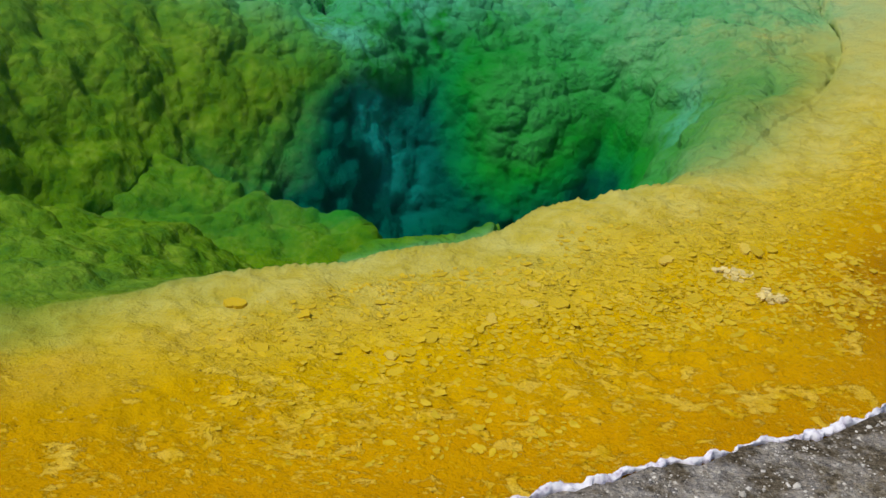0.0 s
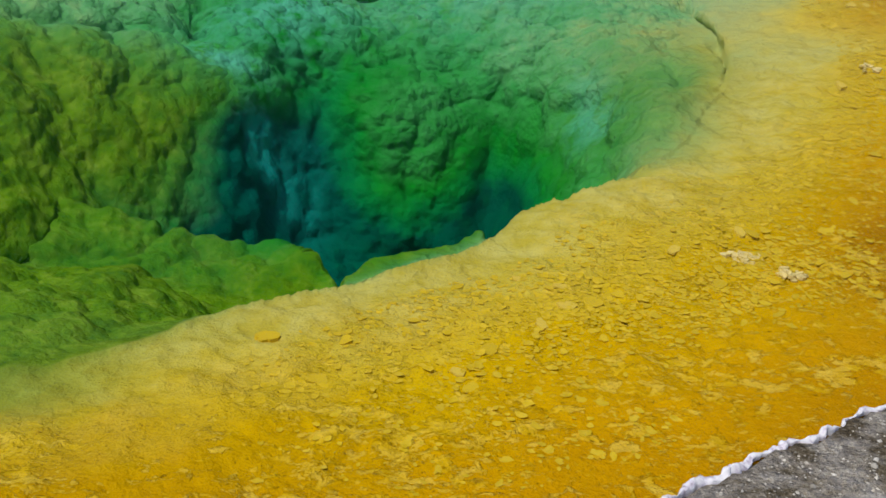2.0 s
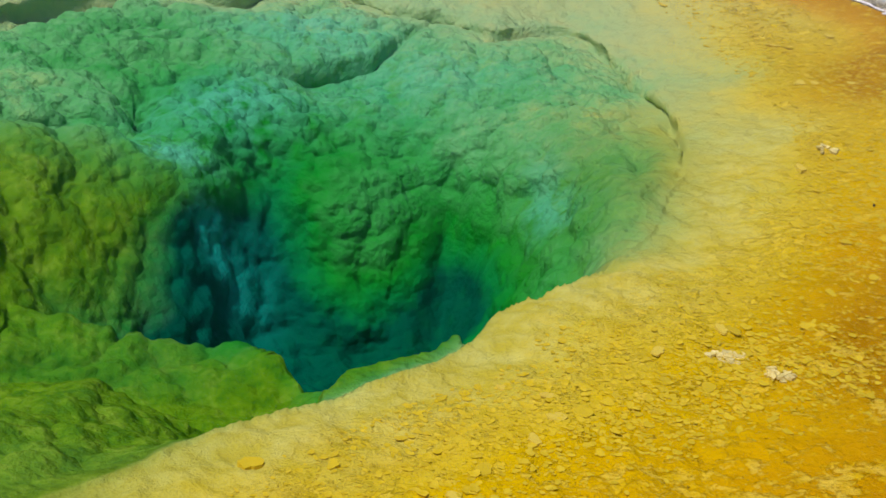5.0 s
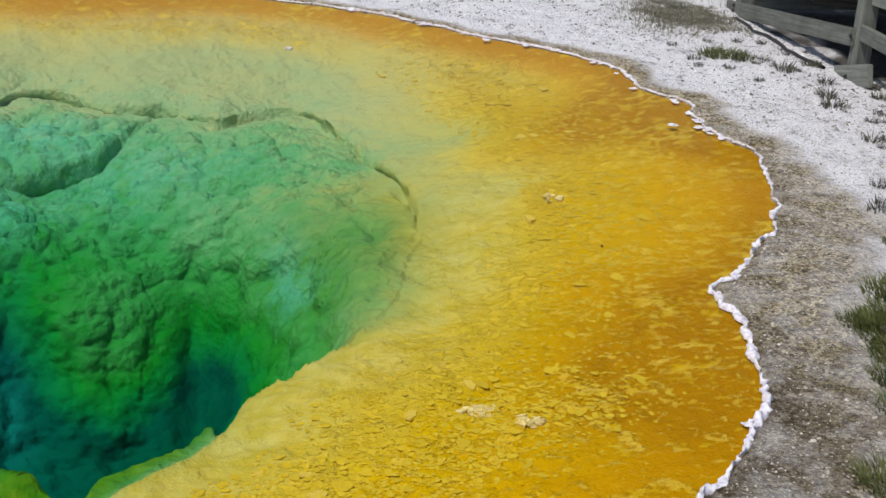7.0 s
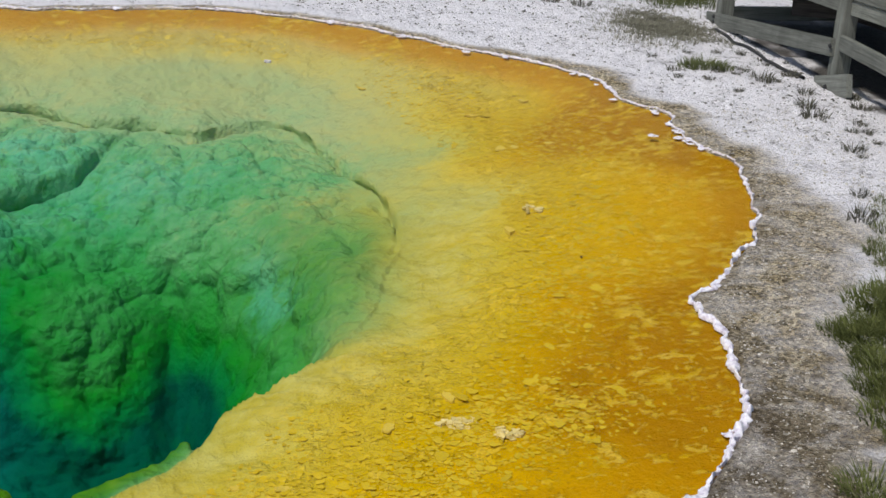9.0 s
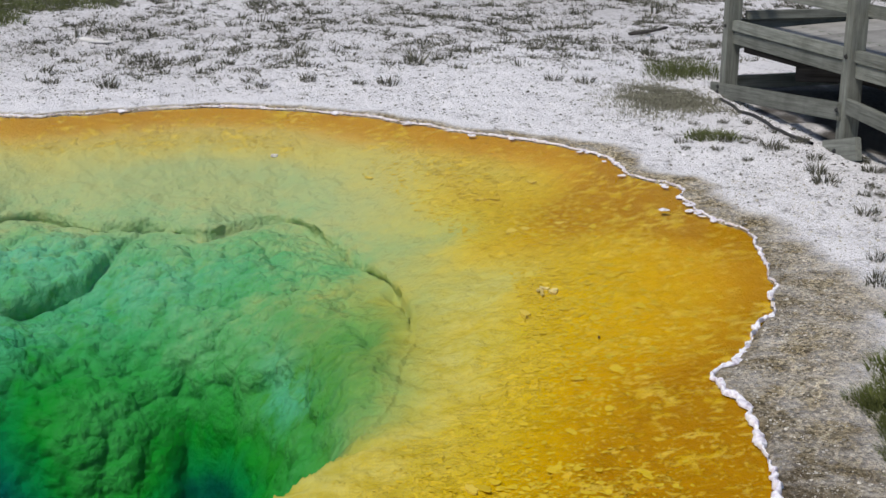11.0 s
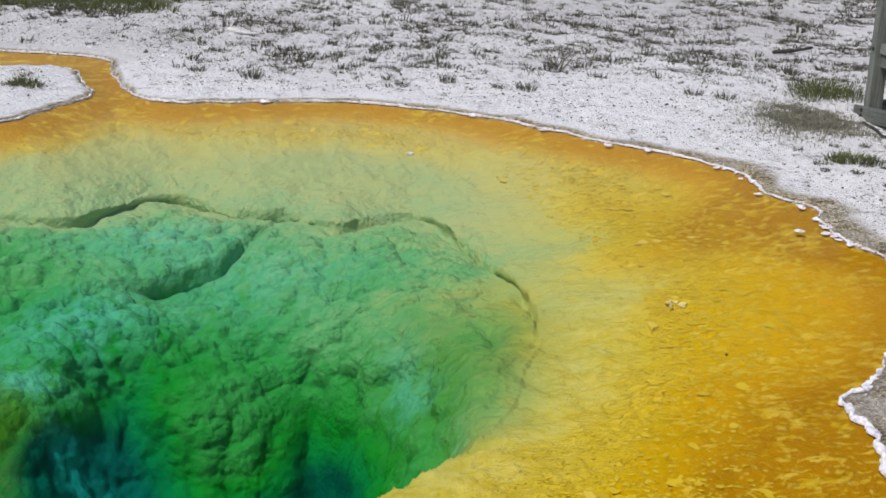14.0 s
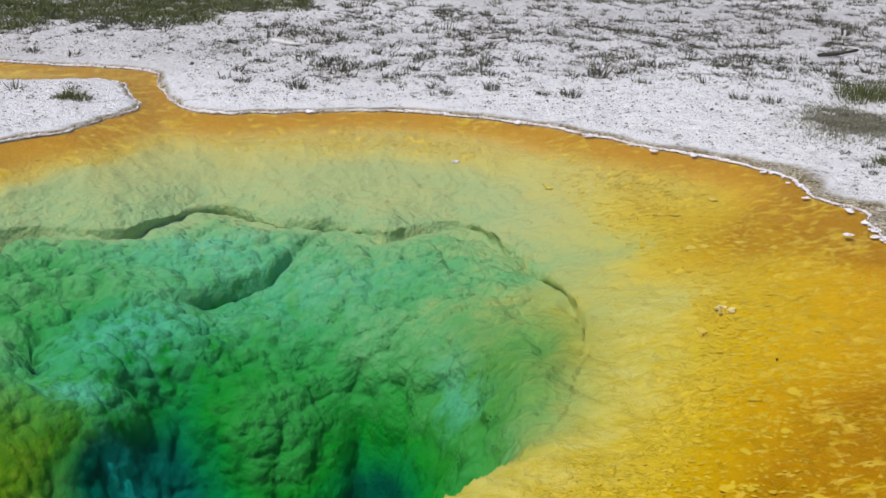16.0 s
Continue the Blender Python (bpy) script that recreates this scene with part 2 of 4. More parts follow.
def pool_depths(x, y):
    """Height of the pool's bed, what colours its mats, the dimming of light by deep water put in: zone 0 (edge) to 1
    (deep), cyan, olive, brown, and how knobbly it is.
    """
    z, ds, dy, dr, dp = pool_form(x, y)
    deep = step(0.0, 0.3, dr)
    shelf = (1 - deep) * step(0.05, 0.5, ds)
    crumbs, _ = cells(x + 0.03 * fbm(x, y, 0.08, 2, 141), y + 0.03 * fbm(x, y, 0.08, 2, 143), 0.075, 33)
    patch = step(-0.05, 0.2, fbm(x, y, 0.4, 3, 145))
    z = z + shelf * (0.035 * fbm(x, y, 0.5, 3, 41) + 0.020 * fbm(x, y, 0.11, 4, 43, 0.6) + 0.006 * patch * np.sqrt(np.clip(0.45 - crumbs, 0, 1)))
    z = np.where(ds > 0, np.minimum(z, -0.006 - 0.03 * np.clip(ds, 0, 0.3)), -0.012 + ds * 0.8)
    # colours
    ds0 = np.clip(ds, 0, None)
    edge = ds0 / np.maximum(ds0 + np.maximum(-dy, 0), 1e-4)
    back = step(7.4, 8.6, y)
    belt = (1 - back) * 0.35 * edge ** 0.7 + back * (0.15 * edge + 0.13 * step(0.5, 1.0, edge))
    inward = step(-0.38 + 0.12 * back, 0.32, dy)
    zone = belt * (1 - inward) + (0.465 + 0.015 * back) * inward
    # beside the basin the yellow turns olive towards its edge
    verge = np.clip((dr + 0.16 * fbm(x, y, 0.35, 3, 53) + 0.62) / 0.8, 0, 1)
    zone = np.maximum(zone, (0.30 + (0.22 - 0.07 * step(5.1, 4.6, y)) * verge ** 1.3) * step(-0.9, -0.55, dr) * step(7.2, 6.2, y))
    # the far shelf is pale green well before its broken edge
    zone = np.maximum(zone, (0.30 + 0.245 * np.clip((dr + 0.15 * fbm(x, y, 0.4, 3, 57) + 0.98 - 0.12 * step(1.6, 2.4, x)) / 0.95, 0, 1) ** 0.75) * step(5.9, 7.4, y) * step(0.15, 0.5, ds))
    # a pale tongue across the shelf beside the basin
    zone = np.maximum(zone, 0.41 * np.clip(blob(x, y, 2.55, 6.2, 0.60, 0.24, 38) + 0.95 * blob(x, y, 2.65, 7.1, 0.4, 0.7), 0, 1))
    inner, dr0 = np.maximum(-dp, 0), np.clip(dr, 0, None)
    down = dr0 / np.maximum(dr0 + inner, 1e-4)
    # the water's loss of light with depth is put into the zone by drop
    drop = np.clip((-z - 0.50) / 0.85, 0, 1)
    zone = zone + step(-0.05, 0.28 - 0.16 * step(5.6, 4.8, y), dr) * (0.03 + 0.14 * down ** 1.1 + 0.04 * step(0.6, -0.2, x) + 0.06 * step(0.0, 0.35, dr) * step(7.0, 5.4, y) + 0.27 * drop ** 0.9 + 0.14 * step(1.0, 1.42, -z))
    # the hollow below the ledge: its shade is coloured in through the zone
    zone = zone + 0.19 * blob(x, y, 0.22, 6.92, 0.6, 0.38)
    # shade of chasm and recess coloured in, the better lit buttress kept paler
    zone = zone + step(0.0, 0.25, dp) * (0.24 * blob(x, y, 0.04, 6.46, 0.36, 0.5) - 0.08 * blob(x, y, 0.80, 6.6, 0.3, 0.4) + 0.13 * blob(x, y, 1.33, 6.4, 0.2, 0.5, -14))
    zone = zone + 0.17 * step(0.005, 0.03, dr) * step(0.26, 0.16, dr) * step(0.25, 0.45, x) * step(1.08, 0.9, x) * step(5.0, 4.8, y)
    cyan = np.clip(0.6 * blob(x, y, 0.6, 8.1, 0.5, 0.3, 10) + 0.8 * blob(x, y, 0.15, 7.1, 0.5, 0.25, 40) + 2.4 * blob(x, y, 0.09, 6.29, 0.10, 0.07, -20)
                   + 0.35 * blob(x, y, 0.30, 6.33, 0.12, 0.12) + 0.8 * blob(x, y, -0.12, 6.55, 0.2, 0.1) + 0.6 * blob(x, y, 1.66, 6.2, 0.08, 0.4) + 0.45 * blob(x, y, 1.2, 7.6, 0.6, 0.4)
                   + 0.6 * blob(x, y, -0.15, 5.5, 0.25, 0.10) + 0.6 * blob(x, y, -0.75, 4.75, 0.10, 0.08), 0, 1) * step(0.0, 0.12, dr)
    olive = np.clip(step(0.22, -0.15, x) * step(6.75, 6.0, y) * step(-0.05, 0.25, dr) + 0.5 * step(1.4, 1.85, x) * step(7.4, 6.2, y) * step(-0.05, 0.2, dr)
                    + 0.8 * step(0.5, 0.3, x) * step(5.4, 5.0, y) * step(0.0, 0.15, dr) + 0.4 * step(5.2, 4.6, y) * step(0.0, 0.1, dr)
                    + 0.3 * step(-0.5, 0.1, dr + 0.15 * fbm(x, y, 0.3, 3, 59)) * step(7.0, 5.9, y) * step(0.3, 0.05, dr)
                    + 0.5 * step(0.3, -0.6, x) * step(-0.65, 0.0, dr + 0.3 * fbm(x, y, 0.4, 3, 61)) * step(5.2, 4.4, y), 0, 1)
    olive = olive * (1 - blob(x, y, 0.16, 6.45, 0.24, 0.4))
    brown = np.clip(0.8 * blob(x, y, 0.4, 10.9, 0.6, 0.9) + 1.7 * blob(x, y, 3.7, 7.1, 0.5, 0.35, 30) + 1.7 * blob(x, y, 3.95, 6.5, 0.3, 0.3) + 1.3 * blob(x, y, 2.5, 4.2, 0.6, 0.4, 50)
                    + blob(x, y, 2.4, 3.75, 0.3, 0.3) + 0.5 * blob(x, y, -0.3, 2.6, 0.7, 0.5) + 0.7 * step(0.32, 0.02, ds) * step(3.4, 4.4, y) * step(8.6, 7.4, y), 0, 1)
    calm = np.maximum(step(6.75, 7.15, y), step(1.35, 1.7, x)) * (1 - 0.5 * step(0.35, -0.1, x))
    calm = np.maximum(calm, 0.75 * step(5.3, 4.9, y))
    knobs = deep * (1.15 - 0.25 * calm - 0.2 * step(-0.1, 0.15, dp) * (1 - calm)) * (1 - 0.35 * blob(x, y, 0.06, 6.44, 0.36, 0.45)) * (1 - 0.7 * blob(x, y, 1.22, 6.5, 0.18, 0.45))
    # blue: the chasm's deep, dim water, carried as bed colour
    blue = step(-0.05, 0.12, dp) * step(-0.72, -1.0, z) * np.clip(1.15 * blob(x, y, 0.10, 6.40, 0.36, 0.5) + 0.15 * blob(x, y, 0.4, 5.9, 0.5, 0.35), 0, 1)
    chalk = step(7.2, 8.8, y) * (1 - step(-0.05, 0.5, dr)) * step(0.12, 0.5, ds) + 0.5 * step(-0.5, 0.0, dy) * step(4.6, 7.0, y) * step(0.1, -0.05, dr)
    straw = np.clip((dr + 0.12 * fbm(x, y, 0.3, 3, 63) + 0.62) / 0.4, 0, 1) * step(0.04, -0.2 + 0.17 * step(5.0, 4.7, y), dr) * step(6.9, 5.9, y) * step(-0.7, 0.3, x)
    straw = np.maximum(straw, 0.75 * blob(x, y, 2.62, 6.25, 0.65, 0.22, 38))
    return z, zone, cyan, olive, brown, knobs, blue, np.clip(chalk, 0, 1), straw


def domes(p, size, seed):
    """Rounded lumps scattered through space, 0 in the clefts to 1 on top; p: rows of x, y, z."""
    q = p / size
    base = np.floor(q)
    best = np.full(len(q), 9.0)
    for i in (-1, 0, 1):
        for j in (-1, 0, 1):
            for k in (-1, 0, 1):
                c = base + (i, j, k)
                a, b = c[:, 0] + 57 * c[:, 2], c[:, 1] - 31 * c[:, 2]
                d = np.stack([c[:, 0] + hashed(a, b, seed), c[:, 1] + hashed(a, b, seed + 5), c[:, 2] + hashed(a, b, seed + 9)], 1) - q
                best = np.minimum(best, (d * d).sum(1))
    return np.clip(1 - best / 0.75, 0, 1) ** 0.85


def ground_height(x, y):
    ds = shore_at(x, y)
    dg = np.clip(-ds, 0, None)
    z = 0.008 + 0.07 * (1 - np.exp(-dg / 0.7)) - 0.10 * step(4.7, 6.0, x) * step(4.0, 6.0, y)
    z = z + np.minimum(dg * 3, 1) * (0.03 * fbm(x, y, 0.9, 3, 71) + 0.022 * fbm(x, y, 0.16, 4, 73, 0.6)) * np.where(dg < 40, 1, 0)
    z = z + 0.6 * step(25, 300, dg) * fbm(x, y, 60, 3, 77)
    return np.where(ds > 0, -0.02 - 0.9 * ds, z)


def ground_z(x, y):
    return float(ground_height(np.array([float(x)]), np.array([float(y)]))[0])


def bed_z(x, y):
    return float(pool_depths(np.array([float(x)]), np.array([float(y)]))[0][0])


# ---- materials ----
def material(name, rough=0.8, spec=0.3):
    m = bpy.data.materials.new(name)
    m.use_nodes = True
    b = m.node_tree.nodes["Principled BSDF"]
    b.inputs["Roughness"].default_value = rough
    b.inputs["Specular IOR Level"].default_value = spec
    return m, m.node_tree, b


def node(t, kind, **values):
    n = t.nodes.new(kind)
    for key, v in values.items():
        n.inputs[key.replace("_", " ")].default_value = v
    return n


def noise_tex(t, coords, scale, detail=4.0, rough=0.55, distortion=0.0):
    n = node(t, "ShaderNodeTexNoise", Scale=scale, Detail=detail, Roughness=rough, Distortion=distortion)
    t.links.new(coords, n.inputs["Vector"])
    return n.outputs["Fac"]


def voronoi_tex(t, coords, scale, feature="F1", out="Distance"):
    n = node(t, "ShaderNodeTexVoronoi", Scale=scale)
    n.feature = feature
    t.links.new(coords, n.inputs["Vector"])
    return n.outputs[out]


def ramp(t, value, stops):
    n = t.nodes.new("ShaderNodeValToRGB")
    r = n.color_ramp
    while len(r.elements) < len(stops):
        r.elements.new(0.5)
    for e, (p, c) in zip(r.elements, stops):
        e.position = p
        e.color = (*c, 1) if len(c) == 3 else c
    t.links.new(value, n.inputs[0])
    return n.outputs[0]


def math_node(t, op, a, b=0.0, clamp=False):
    n = t.nodes.new("ShaderNodeMath")
    n.operation, n.use_clamp = op, clamp
    for k, v in enumerate((a, b)):
        if isinstance(v, (int, float)):
            n.inputs[k].default_value = v
        else:
            t.links.new(v, n.inputs[k])
    return n.outputs[0]


def mix(t, fac, a, b, blend="MIX"):
    n = t.nodes.new("ShaderNodeMix")
    n.data_type, n.blend_type = "RGBA", blend
    for k, v in ((0, fac), (6, a), (7, b)):
        if isinstance(v, (int, float)):
            n.inputs[k].default_value = v
        elif isinstance(v, tuple):
            n.inputs[k].default_value = (*v, 1)
        else:
            t.links.new(v, n.inputs[k])
    return n.outputs[2]


def attribute(t, name):
    n = t.nodes.new("ShaderNodeAttribute")
    n.attribute_name = name
    return n.outputs["Fac"]


def bump(t, b, height, strength, distance):
    n = node(t, "ShaderNodeBump", Strength=strength, Distance=distance)
    t.links.new(height, n.inputs["Height"])
    t.links.new(n.outputs[0], b.inputs["Normal"])


def place_coords(t):
    return t.nodes.new("ShaderNodeNewGeometry").outputs["Position"]


def object_coords(t):
    return t.nodes.new("ShaderNodeTexCoord").outputs["Object"]


def per_object(t):
    return t.nodes.new("ShaderNodeObjectInfo").outputs["Random"]


def per_island(t):
    return t.nodes.new("ShaderNodeNewGeometry").outputs["Random Per Island"]


def bed_material():
    m, t, b = material("microbial_mats", 0.95, 0.0)
    at = place_coords(t)
    broad, mid, fine = noise_tex(t, at, 1.7, 5), noise_tex(t, at, 8, 6, 0.66), noise_tex(t, at, 34, 5, 0.65)
    zone = attribute(t, "zone")
    v = math_node(t, "ADD", zone, math_node(t, "MULTIPLY", math_node(t, "SUBTRACT", broad, 0.5), 0.16))
    v = math_node(t, "ADD", v, math_node(t, "MULTIPLY", math_node(t, "SUBTRACT", mid, 0.5), 0.09))
    v = math_node(t, "ADD", v, math_node(t, "MULTIPLY", math_node(t, "SUBTRACT", fine, 0.5), 0.08), True)
    # cushions of mat: paler on top, greener in the clefts
    sway = t.nodes.new("ShaderNodeVectorMath")
    sway.operation = "MULTIPLY_ADD"
    shift = node(t, "ShaderNodeTexNoise", Scale=9.0, Detail=4.0)
    t.links.new(at, shift.inputs["Vector"])
    t.links.new(shift.outputs["Color"], sway.inputs[0])
    sway.inputs[1].default_value = (0.035, 0.035, 0.035)
    t.links.new(at, sway.inputs[2])
    cushion = math_node(t, "ADD", math_node(t, "MULTIPLY", voronoi_tex(t, sway.outputs[0], 11), 0.72), math_node(t, "MULTIPLY", voronoi_tex(t, sway.outputs[0], 32), 0.28))
    in_pool = ramp(t, zone, [(0.47, (0, 0, 0)), (0.54, (1, 1, 1)), (0.78, (0.9, 0.9, 0.9)), (0.92, (0.4, 0.4, 0.4))])
    in_pool = math_node(t, "MULTIPLY", in_pool, math_node(t, "SUBTRACT", 1.0, math_node(t, "MULTIPLY", attribute(t, "blue"), 0.45)))
    v = math_node(t, "ADD", v, math_node(t, "MULTIPLY", math_node(t, "MULTIPLY", math_node(t, "SUBTRACT", cushion, 0.5), in_pool), 0.11), True)
    # mat colours; the deep end also holds the light lost in deep water
    col = ramp(t, v, [(0.0, (0.54, 0.26, 0.001)), (0.10, (0.67, 0.36, 0.001)), (0.25, (0.72, 0.475, 0.001)), (0.36, (0.67, 0.52, 0.025)), (0.42, (0.53, 0.49, 0.085)),
                      (0.485, (0.38, 0.47, 0.15)), (0.55, (0.235, 0.455, 0.17)), (0.62, (0.125, 0.41, 0.15)), (0.72, (0.04, 0.32, 0.065)),
                      (0.84, (0.004, 0.25, 0.014)), (0.93, (0.001, 0.21, 0.04)), (1.0, (0.0, 0.085, 0.045))])
    brown = math_node(t, "MULTIPLY", attribute(t, "brown"), ramp(t, mid, [(0.35, (0.65, 0.65, 0.65)), (0.6, (1, 1, 1))]))
    col = mix(t, brown, col, (0.44, 0.21, 0.002))
    olive = math_node(t, "MULTIPLY", attribute(t, "olive"), 0.9)
    olive_col = ramp(t, math_node(t, "ADD", mid, math_node(t, "MULTIPLY", fine, 0.5)), [(0.52, (0.045, 0.15, 0.004)), (0.76, (0.12, 0.245, 0.004)), (0.98, (0.23, 0.36, 0.025))])
    deepness = ramp(t, zone, [(0.86, (1, 1, 1)), (1.0, (0, 0, 0))])
    col = mix(t, math_node(t, "MULTIPLY", olive, deepness), col, olive_col)
    # dark teal of deep water painted on the chasm's bed
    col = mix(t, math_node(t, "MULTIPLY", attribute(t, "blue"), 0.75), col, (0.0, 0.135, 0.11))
    cy = math_node(t, "MULTIPLY", attribute(t, "cyan"), ramp(t, noise_tex(t, at, 11, 5, 0.6), [(0.33, (0, 0, 0)), (0.52, (1, 1, 1))]))
    col = mix(t, math_node(t, "MULTIPLY", cy, 0.8), col, mix(t, deepness, (0.01, 0.44, 0.40), (0.11, 0.52, 0.39)))
    col = mix(t, math_node(t, "MULTIPLY", attribute(t, "chalk"), 0.42), col, (0.47, 0.52, 0.30))
    col = mix(t, math_node(t, "MULTIPLY", attribute(t, "straw"), 0.62), col, ramp(t, mid, [(0.38, (0.56, 0.45, 0.05)), (0.62, (0.70, 0.61, 0.17))]))
    # ragged plates of dried mat, paler than the film below, and dark specks on the shelf
    on_shelf = ramp(t, zone, [(0.32, (1, 1, 1)), (0.41, (0, 0, 0))])
    stretch = t.nodes.new("ShaderNodeMapping")
    stretch.inputs["Scale"].default_value = (0.8, 1.0, 1.0)
    t.links.new(at, stretch.inputs["Vector"])
    dense = math_node(t, "MULTIPLY", math_node(t, "SUBTRACT", noise_tex(t, at, 1.9, 4, 0.6), 0.5), 0.34)
    large = math_node(t, "ADD", noise_tex(t, stretch.outputs[0], 14, 9, 0.66, 0.35), dense)
    little = math_node(t, "ADD", noise_tex(t, stretch.outputs[0], 38, 7, 0.64, 0.3), dense)
    plates = ramp(t, large, [(0.55, (0, 0, 0)), (0.572, (0.8, 0.8, 0.8)), (0.70, (1, 1, 1))])
    bits = ramp(t, little, [(0.55, (0, 0, 0)), (0.585, (1, 1, 1))])
    plates, bits = math_node(t, "MULTIPLY", plates, on_shelf), math_node(t, "MULTIPLY", bits, on_shelf)
    film = ramp(t, noise_tex(t, at, 6, 6, 0.65), [(0.36, (1, 1, 1)), (0.58, (0, 0, 0))])
    col = mix(t, math_node(t, "MULTIPLY", math_node(t, "MULTIPLY", film, on_shelf), 0.16), col, (0.46, 0.265, 0.001))
    tint = ramp(t, noise_tex(t, at, 14, 3), [(0.38, (0.78, 0.54, 0.012)), (0.62, (0.88, 0.67, 0.09))])
    col = mix(t, math_node(t, "MULTIPLY", plates, 0.62), col, tint)
    col = mix(t, math_node(t, "MULTIPLY", bits, 0.45), col, tint)
    speckle = noise_tex(t, at, 30, 5, 0.7, 0.4)
    col = mix(t, math_node(t, "MULTIPLY", math_node(t, "MULTIPLY", ramp(t, speckle, [(0.34, (1, 1, 1)), (0.42, (0, 0, 0))]), on_shelf), 0.35), col, (0.40, 0.215, 0.001))
    pits = ramp(t, noise_tex(t, at, 60, 3, 0.6), [(0.29, (1, 1, 1)), (0.35, (0, 0, 0))])
    col = mix(t, math_node(t, "MULTIPLY", math_node(t, "MULTIPLY", pits, on_shelf), 0.7), col, (0.16, 0.08, 0.004))
    t.links.new(col, b.inputs["Base Color"])
    h = math_node(t, "ADD", math_node(t, "MULTIPLY", fine, 0.42), math_node(t, "MULTIPLY", noise_tex(t, at, 95, 4, 0.65), 0.22))
    h = math_node(t, "ADD", h, math_node(t, "MULTIPLY", mid, 0.6))
    h = math_node(t, "ADD", h, math_node(t, "ADD", math_node(t, "MULTIPLY", plates, 0.19), math_node(t, "MULTIPLY", bits, 0.07)))
    h = math_node(t, "SUBTRACT", h, math_node(t, "MULTIPLY", math_node(t, "MULTIPLY", cushion, in_pool), 1.2))
    h = math_node(t, "ADD", h, math_node(t, "MULTIPLY", math_node(t, "MULTIPLY", speckle, on_shelf), 0.35))
    bump(t, b, h, 0.9, 0.028)
    return m


def ground_material():
    m, t, b = material("sinter_ground", 0.95, 0.15)
    at = place_coords(t)
    broad, mid, fine = noise_tex(t, at, 0.55, 5, 0.6), noise_tex(t, at, 5.5, 7, 0.68, 0.3), noise_tex(t, at, 40, 5, 0.7)
    grit = ramp(t, voronoi_tex(t, at, 70, out="Color"), [(0.15, (0.08, 0.075, 0.07)), (0.85, (0.95, 0.94, 0.92))])
    small = noise_tex(t, at, 17, 4, 0.65, 0.5)
    # the noise's dark stops paint small shadows of lumps into the white ground
    col = ramp(t, math_node(t, "ADD", math_node(t, "MULTIPLY", mid, 0.40), math_node(t, "ADD", math_node(t, "MULTIPLY", fine, 0.32), math_node(t, "MULTIPLY", small, 0.33))),
               [(0.385, (0.09, 0.085, 0.08)), (0.425, (0.36, 0.345, 0.355)), (0.46, (0.77, 0.75, 0.78)), (0.52, (0.94, 0.92, 0.96))])
    litter = math_node(t, "MULTIPLY", attribute(t, "litter"), ramp(t, math_node(t, "ADD", math_node(t, "MULTIPLY", broad, 0.5), math_node(t, "MULTIPLY", mid, 0.6)), [(0.42, (0, 0, 0)), (0.62, (1, 1, 1))]))
    col = mix(t, math_node(t, "MULTIPLY", litter, 0.45), col, ramp(t, fine, [(0.35, (0.12, 0.105, 0.085)), (0.65, (0.36, 0.33, 0.30))]))
    gravel = mix(t, 0.8, ramp(t, noise_tex(t, at, 6, 5, 0.6), [(0.38, (0.25, 0.20, 0.115)), (0.6, (0.42, 0.365, 0.27))]), grit, "OVERLAY")
    gravel = mix(t, 0.6, gravel, ramp(t, noise_tex(t, at, 130, 3, 0.6), [(0.35, (0.1, 0.1, 0.1)), (0.65, (0.9, 0.9, 0.9))]), "OVERLAY")
    # near-black colour on the ground stands in for the deep shade below the deck
    col = mix(t, math_node(t, "MULTIPLY", attribute(t, "deck_shade"), 0.92), col, ramp(t, fine, [(0.35, (0.02, 0.017, 0.013)), (0.65, (0.07, 0.06, 0.045))]))
    gravel = mix(t, math_node(t, "MULTIPLY", attribute(t, "damp"), ramp(t, mid, [(0.38, (0.4, 0.4, 0.4)), (0.58, (1, 1, 1))])), gravel, ramp(t, noise_tex(t, at, 60, 5, 0.7), [(0.36, (0.045, 0.035, 0.022)), (0.56, (0.15, 0.115, 0.07)), (0.70, (0.32, 0.29, 0.25))]))
    wet = math_node(t, "MULTIPLY", attribute(t, "wet"), ramp(t, mid, [(0.30, (0.55, 0.55, 0.55)), (0.55, (1, 1, 1))]), True)
    col = mix(t, wet, col, gravel)
    t.links.new(col, b.inputs["Base Color"])
    bump(t, b, math_node(t, "ADD", math_node(t, "MULTIPLY", small, 1.2), math_node(t, "MULTIPLY", fine, 0.9)), 0.9, 0.036)
    return m


def crust_material():
    m, t, b = material("white_sinter", 0.85, 0.3)
    at = place_coords(t)
    col = ramp(t, noise_tex(t, at, 45, 5, 0.65), [(0.30, (0.40, 0.34, 0.42)), (0.42, (0.72, 0.67, 0.78)), (0.55, (0.92, 0.90, 0.95))])
    t.links.new(col, b.inputs["Base Color"])
    bump(t, b, noise_tex(t, at, 120, 4, 0.6), 0.5, 0.006)
    return m


